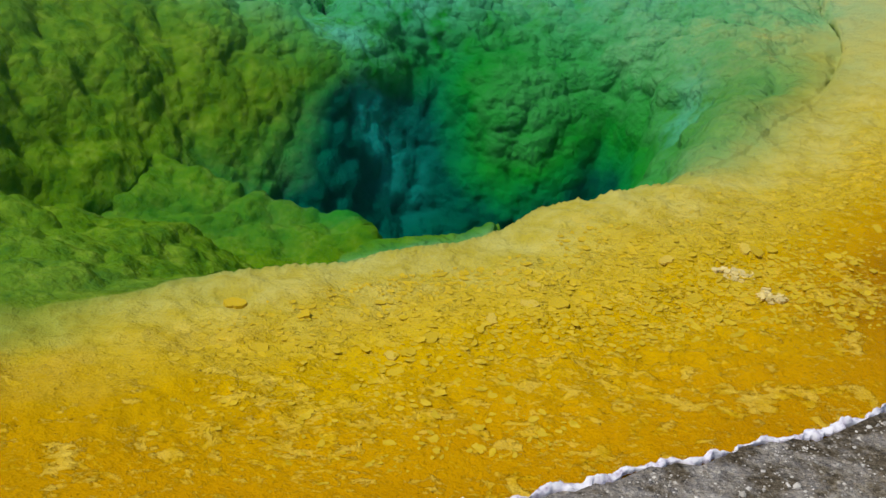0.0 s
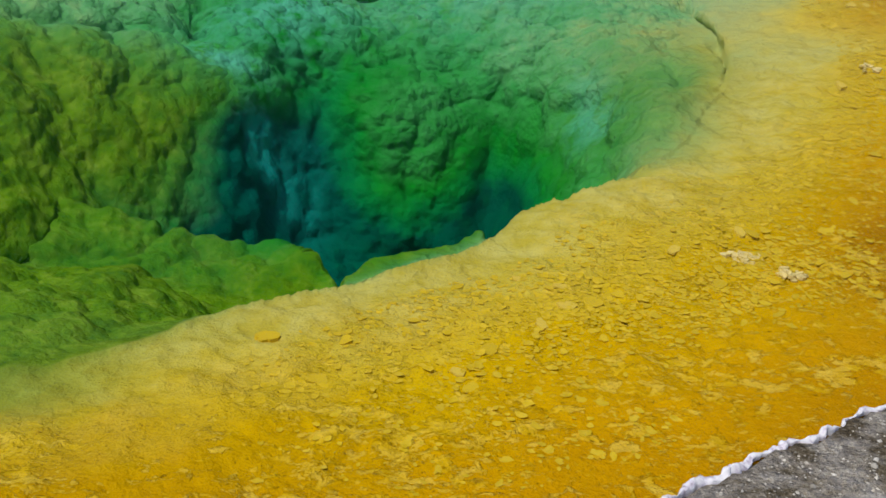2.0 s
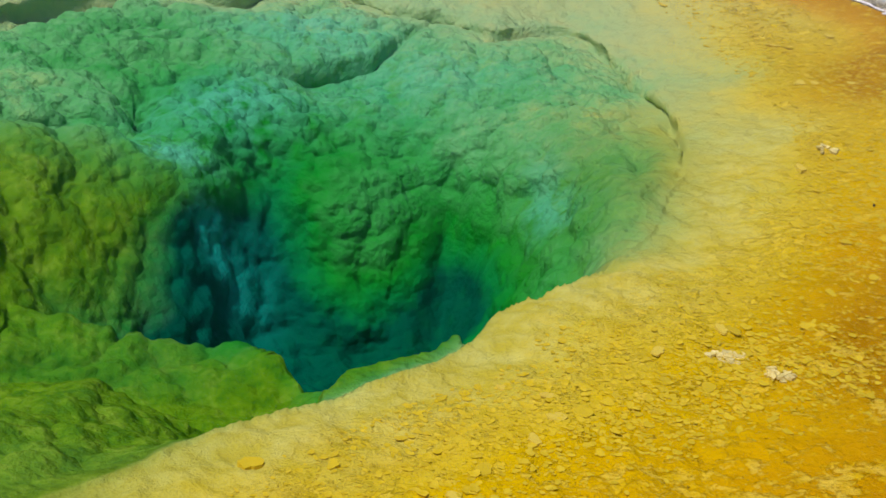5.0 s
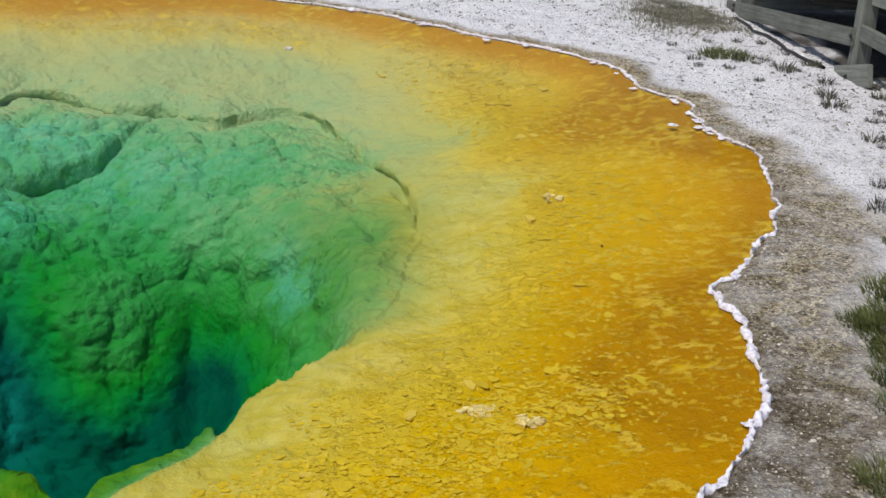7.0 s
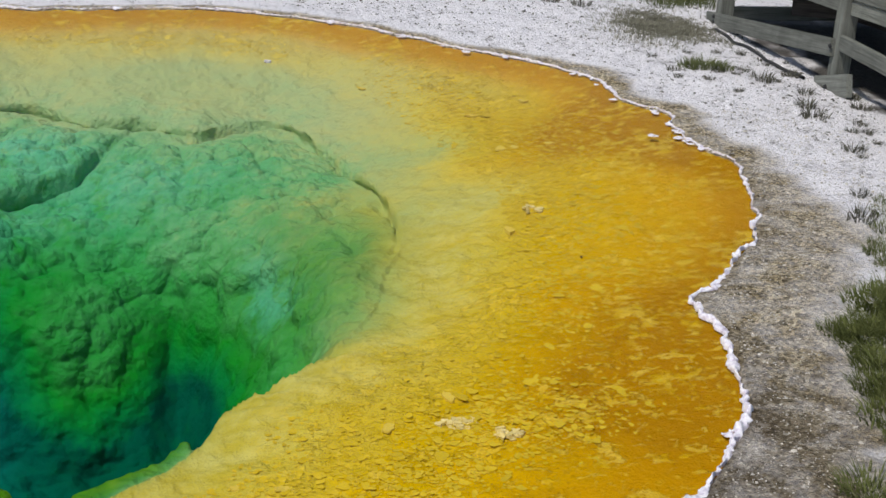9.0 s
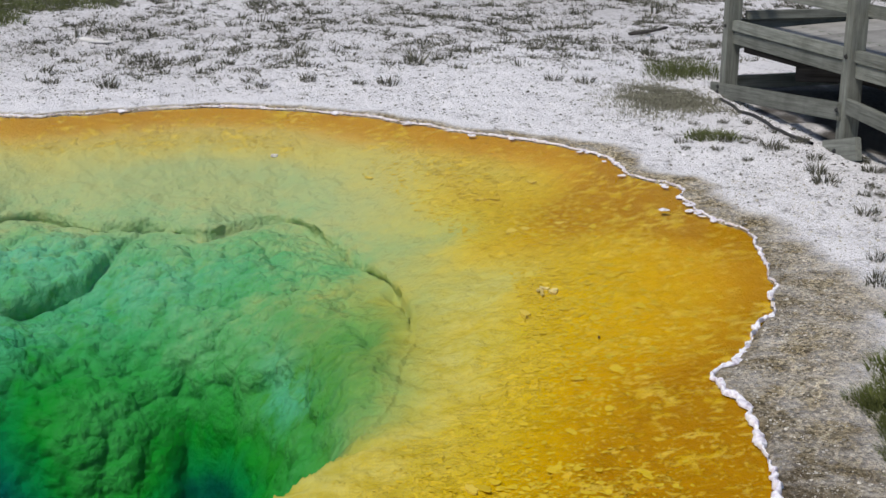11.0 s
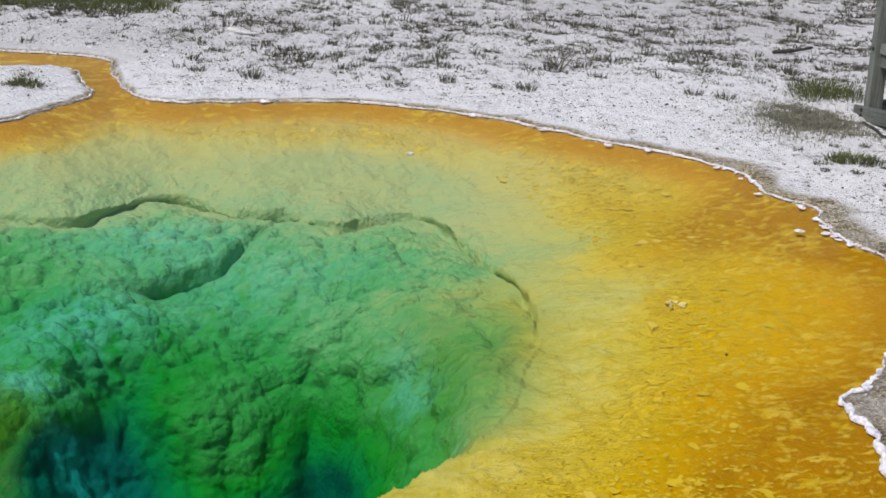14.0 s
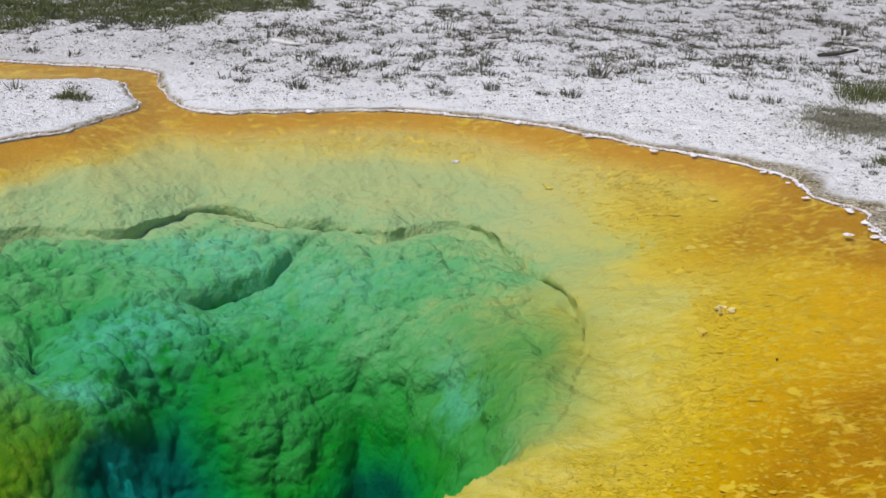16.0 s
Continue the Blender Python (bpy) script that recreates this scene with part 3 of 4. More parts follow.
def water_material():
    m = bpy.data.materials.new("clear_water")
    m.use_nodes = True
    t = m.node_tree
    t.nodes.clear()
    out, mixer = t.nodes.new("ShaderNodeOutputMaterial"), t.nodes.new("ShaderNodeMixShader")
    clear, gloss, fres = t.nodes.new("ShaderNodeBsdfTransparent"), node(t, "ShaderNodeBsdfGlossy", Roughness=0.06), node(t, "ShaderNodeFresnel", IOR=1.10)
    n = node(t, "ShaderNodeBump", Strength=0.08, Distance=0.02)
    t.links.new(noise_tex(t, place_coords(t), 9, 3), n.inputs["Height"])
    t.links.new(n.outputs[0], gloss.inputs["Normal"])
    t.links.new(fres.outputs[0], mixer.inputs[0])
    t.links.new(clear.outputs[0], mixer.inputs[1])
    t.links.new(gloss.outputs[0], mixer.inputs[2])
    t.links.new(mixer.outputs[0], out.inputs[0])
    return m


def varied_material(name, low, high, scale=30.0, rough=0.9, spread=0.25, island=False, bump_by=0.4, depth=0.004):
    """Two colours mixed by fine noise, and lighter or darker from piece to piece."""
    m, t, b = material(name, rough, 0.2)
    at = object_coords(t)
    f = noise_tex(t, at, scale, 5, 0.62)
    col = mix(t, ramp(t, f, [(0.32, (0, 0, 0)), (0.68, (1, 1, 1))]), low, high)
    v = math_node(t, "ADD", math_node(t, "MULTIPLY", per_island(t) if island else per_object(t), 2 * spread), 1 - spread)
    hsv = t.nodes.new("ShaderNodeHueSaturation")
    t.links.new(col, hsv.inputs["Color"])
    t.links.new(v, hsv.inputs["Value"])
    t.links.new(hsv.outputs[0], b.inputs["Base Color"])
    bump(t, b, f, bump_by, depth)
    return m


def wood_material(name, low, high):
    """Weathered boards: long grain along the piece's own x."""
    m, t, b = material(name, 0.85, 0.2)
    mp = t.nodes.new("ShaderNodeMapping")
    mp.inputs["Scale"].default_value = (1.2, 26, 26)
    t.links.new(object_coords(t), mp.inputs["Vector"])
    grain, stain = noise_tex(t, mp.outputs[0], 2.2, 6, 0.65, 0.6), noise_tex(t, object_coords(t), 5, 5, 0.6)
    col = mix(t, ramp(t, grain, [(0.3, (0, 0, 0)), (0.7, (1, 1, 1))]), low, high)
    col = mix(t, math_node(t, "MULTIPLY", ramp(t, stain, [(0.45, (0, 0, 0)), (0.7, (1, 1, 1))]), 0.4), col, tuple(0.5 * c for c in low))
    v = math_node(t, "ADD", math_node(t, "MULTIPLY", per_object(t), 0.4), 0.8)
    hsv = t.nodes.new("ShaderNodeHueSaturation")
    t.links.new(col, hsv.inputs["Color"])
    t.links.new(v, hsv.inputs["Value"])
    t.links.new(hsv.outputs[0], b.inputs["Base Color"])
    bump(t, b, grain, 0.5, 0.006)
    return m


BED, GROUND, CRUST, WATER = bed_material(), ground_material(), crust_material(), water_material()
FLAKE = varied_material("dried_mat", (0.58, 0.41, 0.004), (0.68, 0.50, 0.035), 35, 0.9, 0.1)
CHIP = varied_material("mat_crumbs", (0.58, 0.41, 0.004), (0.68, 0.50, 0.035), 35, 0.9, 0.1, True)
PALE_CHIP = varied_material("pale_mat", (0.60, 0.44, 0.03), (0.74, 0.57, 0.11), 40, 0.9, 0.15, True)
CRUSTY = varied_material("pale_crust", (0.64, 0.50, 0.12), (0.78, 0.67, 0.34), 60, 0.9, 0.15, True)
DRY_GRASS = varied_material("dry_grass", (0.13, 0.125, 0.085), (0.27, 0.26, 0.20), 18, 0.9, 0.45, True, 0.0)
GREEN_GRASS = varied_material("green_grass", (0.07, 0.085, 0.03), (0.18, 0.20, 0.085), 14, 0.85, 0.4, True, 0.0)
DARK_GRASS = varied_material("dark_herb", (0.055, 0.055, 0.042), (0.17, 0.165, 0.125), 20, 0.9, 0.4, True, 0.0)
DENSE_GRASS = varied_material("dense_grass", (0.065, 0.08, 0.022), (0.17, 0.19, 0.06), 14, 0.85, 0.35, True, 0.0)
GRAVEL = varied_material("sinter_gravel", (0.28, 0.24, 0.17), (0.62, 0.59, 0.55), 25, 0.9, 0.55, True)
RUBBLE = varied_material("sinter_crumb", (0.62, 0.60, 0.62), (0.88, 0.86, 0.89), 25, 0.9, 0.25, True)
LITTER = varied_material("dead_plants", (0.07, 0.065, 0.055), (0.2, 0.19, 0.17), 25, 0.9, 0.4, True)
GREY_GRASS = varied_material("grey_grass", (0.15, 0.145, 0.105), (0.33, 0.32, 0.25), 14, 0.9, 0.4, True, 0.0)
WOOD = wood_material("weathered_wood", (0.12, 0.125, 0.108), (0.29, 0.30, 0.27))
DECK = wood_material("deck_wood", (0.25, 0.245, 0.235), (0.36, 0.35, 0.34))
LOGWOOD = wood_material("dead_wood", (0.03, 0.026, 0.024), (0.085, 0.075, 0.07))
BLEACHED = wood_material("bleached_wood", (0.55, 0.53, 0.52), (0.75, 0.73, 0.72))
BLACKISH = varied_material("blackish", (0.02, 0.02, 0.022), (0.05, 0.05, 0.05), 40, 0.6)
STONE = varied_material("concrete", (0.26, 0.25, 0.23), (0.38, 0.37, 0.34), 40, 0.95)


# ---- meshes ----
def mesh_from(name, verts, faces, mat, smooth=True):
    me = bpy.data.meshes.new(name)
    me.from_pydata(verts, [], faces)
    me.materials.append(mat)
    me.polygons.foreach_set("use_smooth", [smooth] * len(me.polygons))
    me.update()
    return me


def grid_mesh(name, xs, ys, z, keep, mat, attributes):
    """A sheet over the plan, with the cells where keep is set, and values per corner."""
    n, m = z.shape
    gx, gy = np.meshgrid(xs, ys, indexing="ij") if np.ndim(xs) == 1 else (xs, ys)
    idx = np.arange(n * m).reshape(n, m)
    quads = np.stack([idx[:-1, :-1], idx[1:, :-1], idx[1:, 1:], idx[:-1, 1:]], -1)
    k = keep[:-1, :-1] & keep[1:, :-1] & keep[1:, 1:] & keep[:-1, 1:]
    quads = quads[k]
    used = np.unique(quads)
    back = np.full(n * m, -1)
    back[used] = np.arange(len(used))
    quads = back[quads]
    co = np.stack([gx, gy, z], -1).reshape(-1, 3)[used]
    me = bpy.data.meshes.new(name)
    me.vertices.add(len(co))
    me.vertices.foreach_set("co", co.ravel())
    me.loops.add(quads.size)
    me.loops.foreach_set("vertex_index", quads.ravel())
    me.polygons.add(len(quads))
    me.polygons.foreach_set("loop_start", np.arange(len(quads)) * 4)
    me.polygons.foreach_set("loop_total", np.full(len(quads), 4))
    me.polygons.foreach_set("use_smooth", np.ones(len(quads), bool))
    for key, v in attributes.items():
        a = me.attributes.new(key, "FLOAT", "POINT")
        a.data.foreach_set("value", v.reshape(-1)[used].astype(np.float32))
    me.materials.append(mat)
    me.update()
    me.validate()
    return me


def part(name, me, parent, m=None, label=""):
    """One mesh object under a thing or a part."""
    ob = new(name, me)
    ob.parent = parent
    if m is not None:
        ob.matrix_basis = m
    return tagged(ob, label)


def thing(name, me, label, category, m=None, group="", kind=""):
    ob = new(name, me)
    if m is not None:
        ob.matrix_basis = m
    return tagged(ob, label, category, group, kind)


# ---- pool bed, water, ground ----
def build_bed():
    xs = np.concatenate([np.arange(-3.2, -1.1, 0.02), np.arange(-1.1, 2.6, 0.010), np.arange(2.6, 4.5, 0.016)])
    ys = np.concatenate([np.arange(1.8, 5.1, 0.016), np.arange(5.1, 6.25, 0.009), np.arange(6.25, 7.1, 0.005), np.arange(7.1, 8.95, 0.010), np.arange(8.95, 12.8, 0.022)])
    gx, gy = np.meshgrid(xs, ys, indexing="ij")
    z, zone, cyan, olive, brown, knobs, blue, chalk, straw = pool_depths(gx, gy)
    keep = shore_at(gx, gy) > -0.06
    co = np.stack([gx, gy, z], -1)
    # the slab's lip overhangs the hollow below it
    lip = gy - (7.74 + 0.55 * np.clip(gx - 0.75, -0.5, 1) + 0.9 * np.clip(gx - 0.95, 0, 1))
    co[..., 1] += 0.07 * np.exp(-((lip + 0.07) / 0.05) ** 2) * step(0.35, 0.6, gx) * step(1.15, 0.85, gx)
    # the chasm falls back under the ledge, the buttress stands forward of the recess beside it
    back = 0.11 * step(-0.45, -0.05, gx) * step(0.66, 0.34, gx) - 0.06 * blob(gx, gy, 0.82, 6.6, 0.28, 0.9) + 0.07 * blob(gx, gy, 1.34, 6.6, 0.18, 0.8)
    co[..., 1] += back * step(-0.56, -0.82, z) * step(5.9, 6.3, gy) * step(7.1, 6.9, gy)
    # knobs stand out along the surface's own normal
    du, dv = np.gradient(co, axis=0), np.gradient(co, axis=1)
    normal = np.cross(du, dv)
    normal /= np.maximum(np.linalg.norm(normal, axis=-1, keepdims=True), 1e-9)
    knobs = knobs * (1 - 0.75 * np.exp(-((lip + 0.02) / 0.10) ** 2) * step(0.3, 0.5, gx) * step(1.5, 1.2, gx))
    on = knobs > 0.01
    p = co[on]
    w = 0.035 * np.stack([fbm(p[:, 0] + p[:, 2], p[:, 1], 0.2, 2, 151), fbm(p[:, 0], p[:, 1] + p[:, 2], 0.2, 2, 157), fbm(p[:, 1], p[:, 2], 0.2, 2, 163)], 1)
    q = p + w
    # columns run down the slope beside the chasm, flat cobbles lie on the far slope
    fall = np.array((0.42, -0.72, -0.55))
    flank = (step(-0.15, -0.45, p[:, 0]) * step(7.0, 6.5, p[:, 1]) * step(4.9, 5.2, p[:, 1]))[:, None]
    tall = q - flank * 0.5 * ((q - (-0.5, 5.9, -0.6)) @ fall)[:, None] * fall
    cobble = (step(6.75, 7.15, p[:, 1]) * (1 - flank[:, 0]))[:, None]
    tall = tall - cobble * (tall - (0.9, 7.0, -0.5)) * (0.2, -0.1, 0.0)
    far = cobble[:, 0]
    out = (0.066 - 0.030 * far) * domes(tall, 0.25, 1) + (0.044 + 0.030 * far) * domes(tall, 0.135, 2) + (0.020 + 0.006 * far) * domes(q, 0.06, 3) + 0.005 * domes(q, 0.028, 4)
    p = p + normal[on] * ((out - 0.055) * knobs[on])[:, None]
    co[on] = p
    # the rim overhangs a thin crevice on the far side
    dr = rim_at(gx, gy)
    rx, ry = np.gradient(dr, xs, ys)
    tuck = 0.055 * (1 - 0.7 * blob(gx, gy, 1.7, 8.25, 0.2, 0.2)) * np.exp(-((dr - 0.042) / 0.018) ** 2) * step(5.9, 6.8, gy) * (0.35 + 0.65 * step(-0.3, 0.0, fbm(gx, gy, 0.5, 2, 171)))
    co[..., 0] -= rx * tuck
    co[..., 1] -= ry * tuck
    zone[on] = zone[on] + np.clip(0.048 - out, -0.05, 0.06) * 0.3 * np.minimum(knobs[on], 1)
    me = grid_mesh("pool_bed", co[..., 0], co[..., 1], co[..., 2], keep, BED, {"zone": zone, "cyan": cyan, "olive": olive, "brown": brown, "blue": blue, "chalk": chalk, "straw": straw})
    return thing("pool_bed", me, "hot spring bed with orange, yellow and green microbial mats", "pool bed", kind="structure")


def build_ground():
    far = np.geomspace(0.05, 1500, 42)
    xs = np.concatenate([-4.5 - far[::-1], np.arange(-4.5, 9.5, 0.032), 9.5 + far])
    ys = np.concatenate([1.0 - far[::-1], np.arange(1.0, 17.0, 0.032), 17.0 + far])
    gx, gy = np.meshgrid(xs, ys, indexing="ij")
    ds = shore_at(gx, gy)
    side = step(9.6, 5.0, gy) * step(1.0, 2.2, gx) + 0.6 * step(3.2, 2.2, gy)
    width = 0.05 + 0.05 * step(1.5, 3.0, gx) + 0.62 * np.clip(side, 0, 1) * (1 - 0.65 * step(4.4, 6.2, gy))
    wet = step(1.0, 0.45, -ds / width + 0.5 * fbm(gx, gy, 0.25, 3, 81))
    wet = wet * np.where(ds < 0.1, 1, 0)
    damp = np.clip(0.9 * step(0.75, 0.1, -ds) * step(4.4, 3.2, gy) + 0.45 * step(0.16, 0.03, -ds) * step(7.0, 5.0, gy), 0, 1)
    litter = step(10.2, 12.5, gy + 1.2 * fbm(gx, gy, 1.2, 3, 83)) * 0.9 + 0.4 * step(5.5, 7.5, gx)
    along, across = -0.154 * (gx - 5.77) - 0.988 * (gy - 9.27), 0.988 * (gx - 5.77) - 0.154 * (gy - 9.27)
    # footprint of the deck, where its shade is painted onto the ground
    deck_shade = step(0.02, 0.22, across + 0.3 * fbm(gx, gy, 0.3, 3, 85)) * step(-0.5, -0.2, along + 0.3 * fbm(gx, gy, 0.3, 3, 87)) * step(3.2, 2.8, across) * step(3.9, 3.5, along)
    me = grid_mesh("ground", xs, ys, ground_height(gx, gy), ds < 0.05, GROUND, {"wet": wet, "damp": damp, "litter": np.clip(litter, 0, 1), "deck_shade": deck_shade})
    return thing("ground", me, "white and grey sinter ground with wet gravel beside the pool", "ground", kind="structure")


def build_water():
    me = bpy.data.meshes.new("water")
    bm = bmesh.new()
    face = bm.faces.new([bm.verts.new((x, y, 0.0)) for x, y in shore_line])
    bm.normal_update()
    if face.normal.z < 0:
        face.normal_flip()
    bmesh.ops.triangulate(bm, faces=[face])
    bm.to_mesh(me)
    bm.free()
    me.materials.append(WATER)
    return thing("water", me, "perfectly clear still hot spring water", "water", kind="structure")


def build_crust():
    """The lumpy white rim of sinter along the water's edge."""
    line = shore_line
    gap = np.hypot(*(np.roll(line, -1, 0) - line).T)
    at = np.concatenate([[0], np.cumsum(gap)])
    closed = np.vstack([line, line[:1]])
    n = int(at[-1] / 0.008)
    s = np.linspace(0, at[-1], n, endpoint=False)
    p = np.stack([np.interp(s, at, closed[:, 0]), np.interp(s, at, closed[:, 1])], 1)
    tangent = np.roll(p, -3, 0) - np.roll(p, 3, 0)
    tangent /= np.maximum(np.hypot(*tangent.T), 1e-6)[:, None]
    normal = np.stack([tangent[:, 1], -tangent[:, 0]], 1)
    near = step(6.2, 4.2, p[:, 1])
    lumps = np.clip(1 + (1.2 + 1.4 * (1 - near)) * fbm(p[:, 0], p[:, 1], 0.14, 4, 91, 0.6), 0.1 + 0.3 * near, 1.9)
    lumps = lumps * (1 - 0.75 * blob(p[:, 0], p[:, 1], 0.5, 11.0, 0.4, 0.7))
    half = (0.004 + 0.0075 * near) * lumps
    high = (0.004 + 0.007 * near) * np.clip(1 + 1.8 * fbm(p[:, 0], p[:, 1], 0.10, 4, 97, 0.7), 0.3, 2.2)
    sections = 13
    rings = []
    for k in range(sections):
        a = math.pi * k / (sections - 1)
        b = p + normal * (np.cos(a) * half)[:, None]
        off = np.cos(a) * half * (1 + 0.9 * fbm(b[:, 0], b[:, 1], 0.022, 2, 105)) + 0.016 * fbm(b[:, 0], b[:, 1], 0.045, 4, 101, 0.7)
        up = np.sin(a) * high * (1 + 1.3 * fbm(b[:, 0], b[:, 1], 0.028, 3, 103)) - 0.008 * (k in (0, sections - 1))
        rings.append(np.column_stack([p + normal * (off + 0.25 * half)[:, None], up + 0.004]))
    v = np.stack(rings, 1).reshape(-1, 3)
    i, k = np.meshgrid(np.arange(n), np.arange(sections - 1), indexing="ij")
    j = (i + 1) % n
    f = np.stack([i * sections + k, j * sections + k, j * sections + k + 1, i * sections + k + 1], -1).reshape(-1, 4)
    me = mesh_from("sinter_rim", v.tolist(), f.tolist(), CRUST)
    return thing("sinter_rim", me, "lumpy white sinter crust along the water's edge", "mineral crust", kind="structure")


bed = build_bed()
ground = build_ground()
water = build_water()
crust = build_crust()


# ---- boardwalk beyond the pool ----
def board(length, width, height, name="board", mat=None, wear=0.006, seed=0):
    """A sawn timber with eased, slightly uneven edges; its length along x."""
    rng = random.Random(seed)
    bm = bmesh.new()
    bmesh.ops.create_cube(bm, size=1.0)
    bmesh.ops.scale(bm, vec=(length, width, height), verts=bm.verts)
    bmesh.ops.bevel(bm, geom=bm.edges[:], offset=wear, segments=2, affect="EDGES")
    for v in bm.verts:
        v.co += Vector((rng.uniform(-1, 1), rng.uniform(-1, 1), rng.uniform(-1, 1))) * wear * 0.3
    me = bpy.data.meshes.new(name)
    bm.to_mesh(me)
    bm.free()
    me.materials.append(mat or WOOD)
    return me


BW = Matrix(((-0.154, 0.988, 0, 5.77), (-0.988, -0.154, 0, 9.27), (0, 0, 1, 0), (0, 0, 0, 1)))  # s towards the viewer, across, up


def between(a, b):
    """The pose of a timber whose length lies along x, from a to b."""
    a, b = Vector(a), Vector(b)
    d = (b - a).normalized()
    side = Vector((0, 0, 1)).cross(d)
    side = side.normalized() if side.length > 1e-3 else Vector((0, 1, 0))
    up = d.cross(side)
    m = Matrix((d, side, up)).transposed().to_4x4()
    return Matrix.Translation((a + b) / 2) @ m, (b - a).length


def build_boardwalk():
    walkway = tagged(new("boardwalk"), "weathered grey timber boardwalk with railing on posts", "boardwalk")
    walkway.matrix_basis = BW
    count = [0]

    def timber(name, a, b, width, height, mat=None, label=""):
        m, length = between(a, b)
        count[0] += 1
        return part(name, board(length, width, height, name, mat, 0.005, count[0]), walkway, m, label)

    def deck_z(s):
        return 0.52 + 0.06 * s

    posts = [(0.02, 0.0), (1.88, 0.0), (3.76, 0.0), (0.02, 0.95), (0.02, 2.4)]
    for s, o in posts:
        timber("post", (s, o, -0.12), (s, o, deck_z(s) + 0.66), 0.10, 0.10)
    # rim boards, one above the other, and rails along the side
    for s0, s1 in ((0.07, 1.83), (1.93, 3.7)):
        timber("rim_board", (s0, 0.0, deck_z(s0) - 0.035), (s1, 0.0, deck_z(s1) - 0.035), 0.045, 0.075)
        timber("rim_board", (s0, 0.012, deck_z(s0) - 0.122), (s1, 0.012, deck_z(s1) - 0.122), 0.045, 0.088)
        timber("middle_rail", (s0 - 0.02, 0.06, deck_z(s0) + 0.235), (s1 + 0.02, 0.06, deck_z(s1) + 0.235), 0.04, 0.075)
        timber("top_rail", (s0 - 0.02, 0.06, deck_z(s0) + 0.50), (s1 + 0.02, 0.06, deck_z(s1) + 0.50), 0.04, 0.10)
    timber("skirt_rail", (-0.13, -0.06, -0.01), (1.88, -0.06, 0.26), 0.035, 0.11, label="weathered lower rail nailed across the posts")
    timber("skirt_rail", (1.92, -0.03, 0.30), (3.75, -0.03, 0.30), 0.035, 0.10)
    # the end of the deck
    for h, w in ((-0.035, 0.075), (-0.125, 0.09), (0.235, 0.075), (0.50, 0.10)):
        name = "rim_board" if h < 0 else "middle_rail" if h < 0.3 else "top_rail"
        timber(name, (-0.02, 0.06, deck_z(0) + h), (-0.02, 2.9, deck_z(0) + h), 0.04, w)
    timber("curb", (0.03, 0.10, deck_z(0) + 0.035), (0.03, 2.9, deck_z(0) + 0.035), 0.06, 0.06)
    timber("skirt_rail", (-0.05, 0.05, 0.05), (-0.05, 2.9, 0.08), 0.035, 0.10)
    for o in (0.5, 1.3, 2.2):
        timber("joist", (0.06, o, deck_z(0) - 0.11), (3.8, o, deck_z(3.8) - 0.11), 0.045, 0.12)
    # deck boards across the walkway
    plank = board(2.85, 0.135, 0.035, "plank", DECK, 0.004, 90)
    for k in range(26):
        s = 0.12 + 0.142 * k
        part("plank", plank, walkway, Matrix.Translation((s, 1.46, deck_z(s) - 0.015)) @ pose(0, 0, 0, 0, -3.4, 90))
    # footing of the second post
    timber("foot_plate", (1.80, -0.09, -0.01), (2.22, -0.09, 0.11), 0.04, 0.14, label="short board nailed to the foot of a post")
    timber("footing", (1.80, -0.02, -0.05), (2.1, -0.02, -0.03), 0.16, 0.09, STONE, "rough concrete footing block")
    timber("footing", (1.62, -0.06, -0.08), (1.78, -0.06, -0.06), 0.10, 0.07, STONE, "rough concrete footing block")
    timber("brace", (0.02, 0.05, 0.36), (0.10, 0.30, 0.36), 0.05, 0.08)
    timber("brace", (0.06, 0.10, 0.34), (1.5, 0.95, 0.20), 0.05, 0.10, LOGWOOD, "dark sloping brace under the deck")
    timber("brace", (0.9, 0.10, 0.30), (1.7, 1.6, 0.34), 0.05, 0.10, LOGWOOD, "dark sloping brace under the deck")
    # dark bolt heads where the rails meet the posts
    for s, o, h in [(0.02, -0.055, deck_z(0) - 0.04), (0.02, -0.085, 0.04), (0.02, -0.085, 0.0), (1.88, -0.085, 0.27), (1.88, -0.055, deck_z(1.9) - 0.04), (1.96, -0.117, 0.035), (3.76, -0.055, deck_z(3.8) - 0.04)]:
        bm = bmesh.new()
        bmesh.ops.create_cone(bm, cap_ends=True, segments=10, radius1=0.016, radius2=0.011, depth=0.012)
        me = bpy.data.meshes.new("bolt")
        bm.to_mesh(me)
        bm.free()
        me.materials.append(BLACKISH)
        part("bolt", me, walkway, Matrix.Translation((s, o, h)) @ pose(0, 0, 0, 90, 0, 0), "dark rusty bolt head")
    timber("stake", (0.26, -0.16, -0.12), (0.26, -0.16, 0.0), 0.05, 0.05, label="short wooden stake")
    return walkway


boardwalk = build_boardwalk()


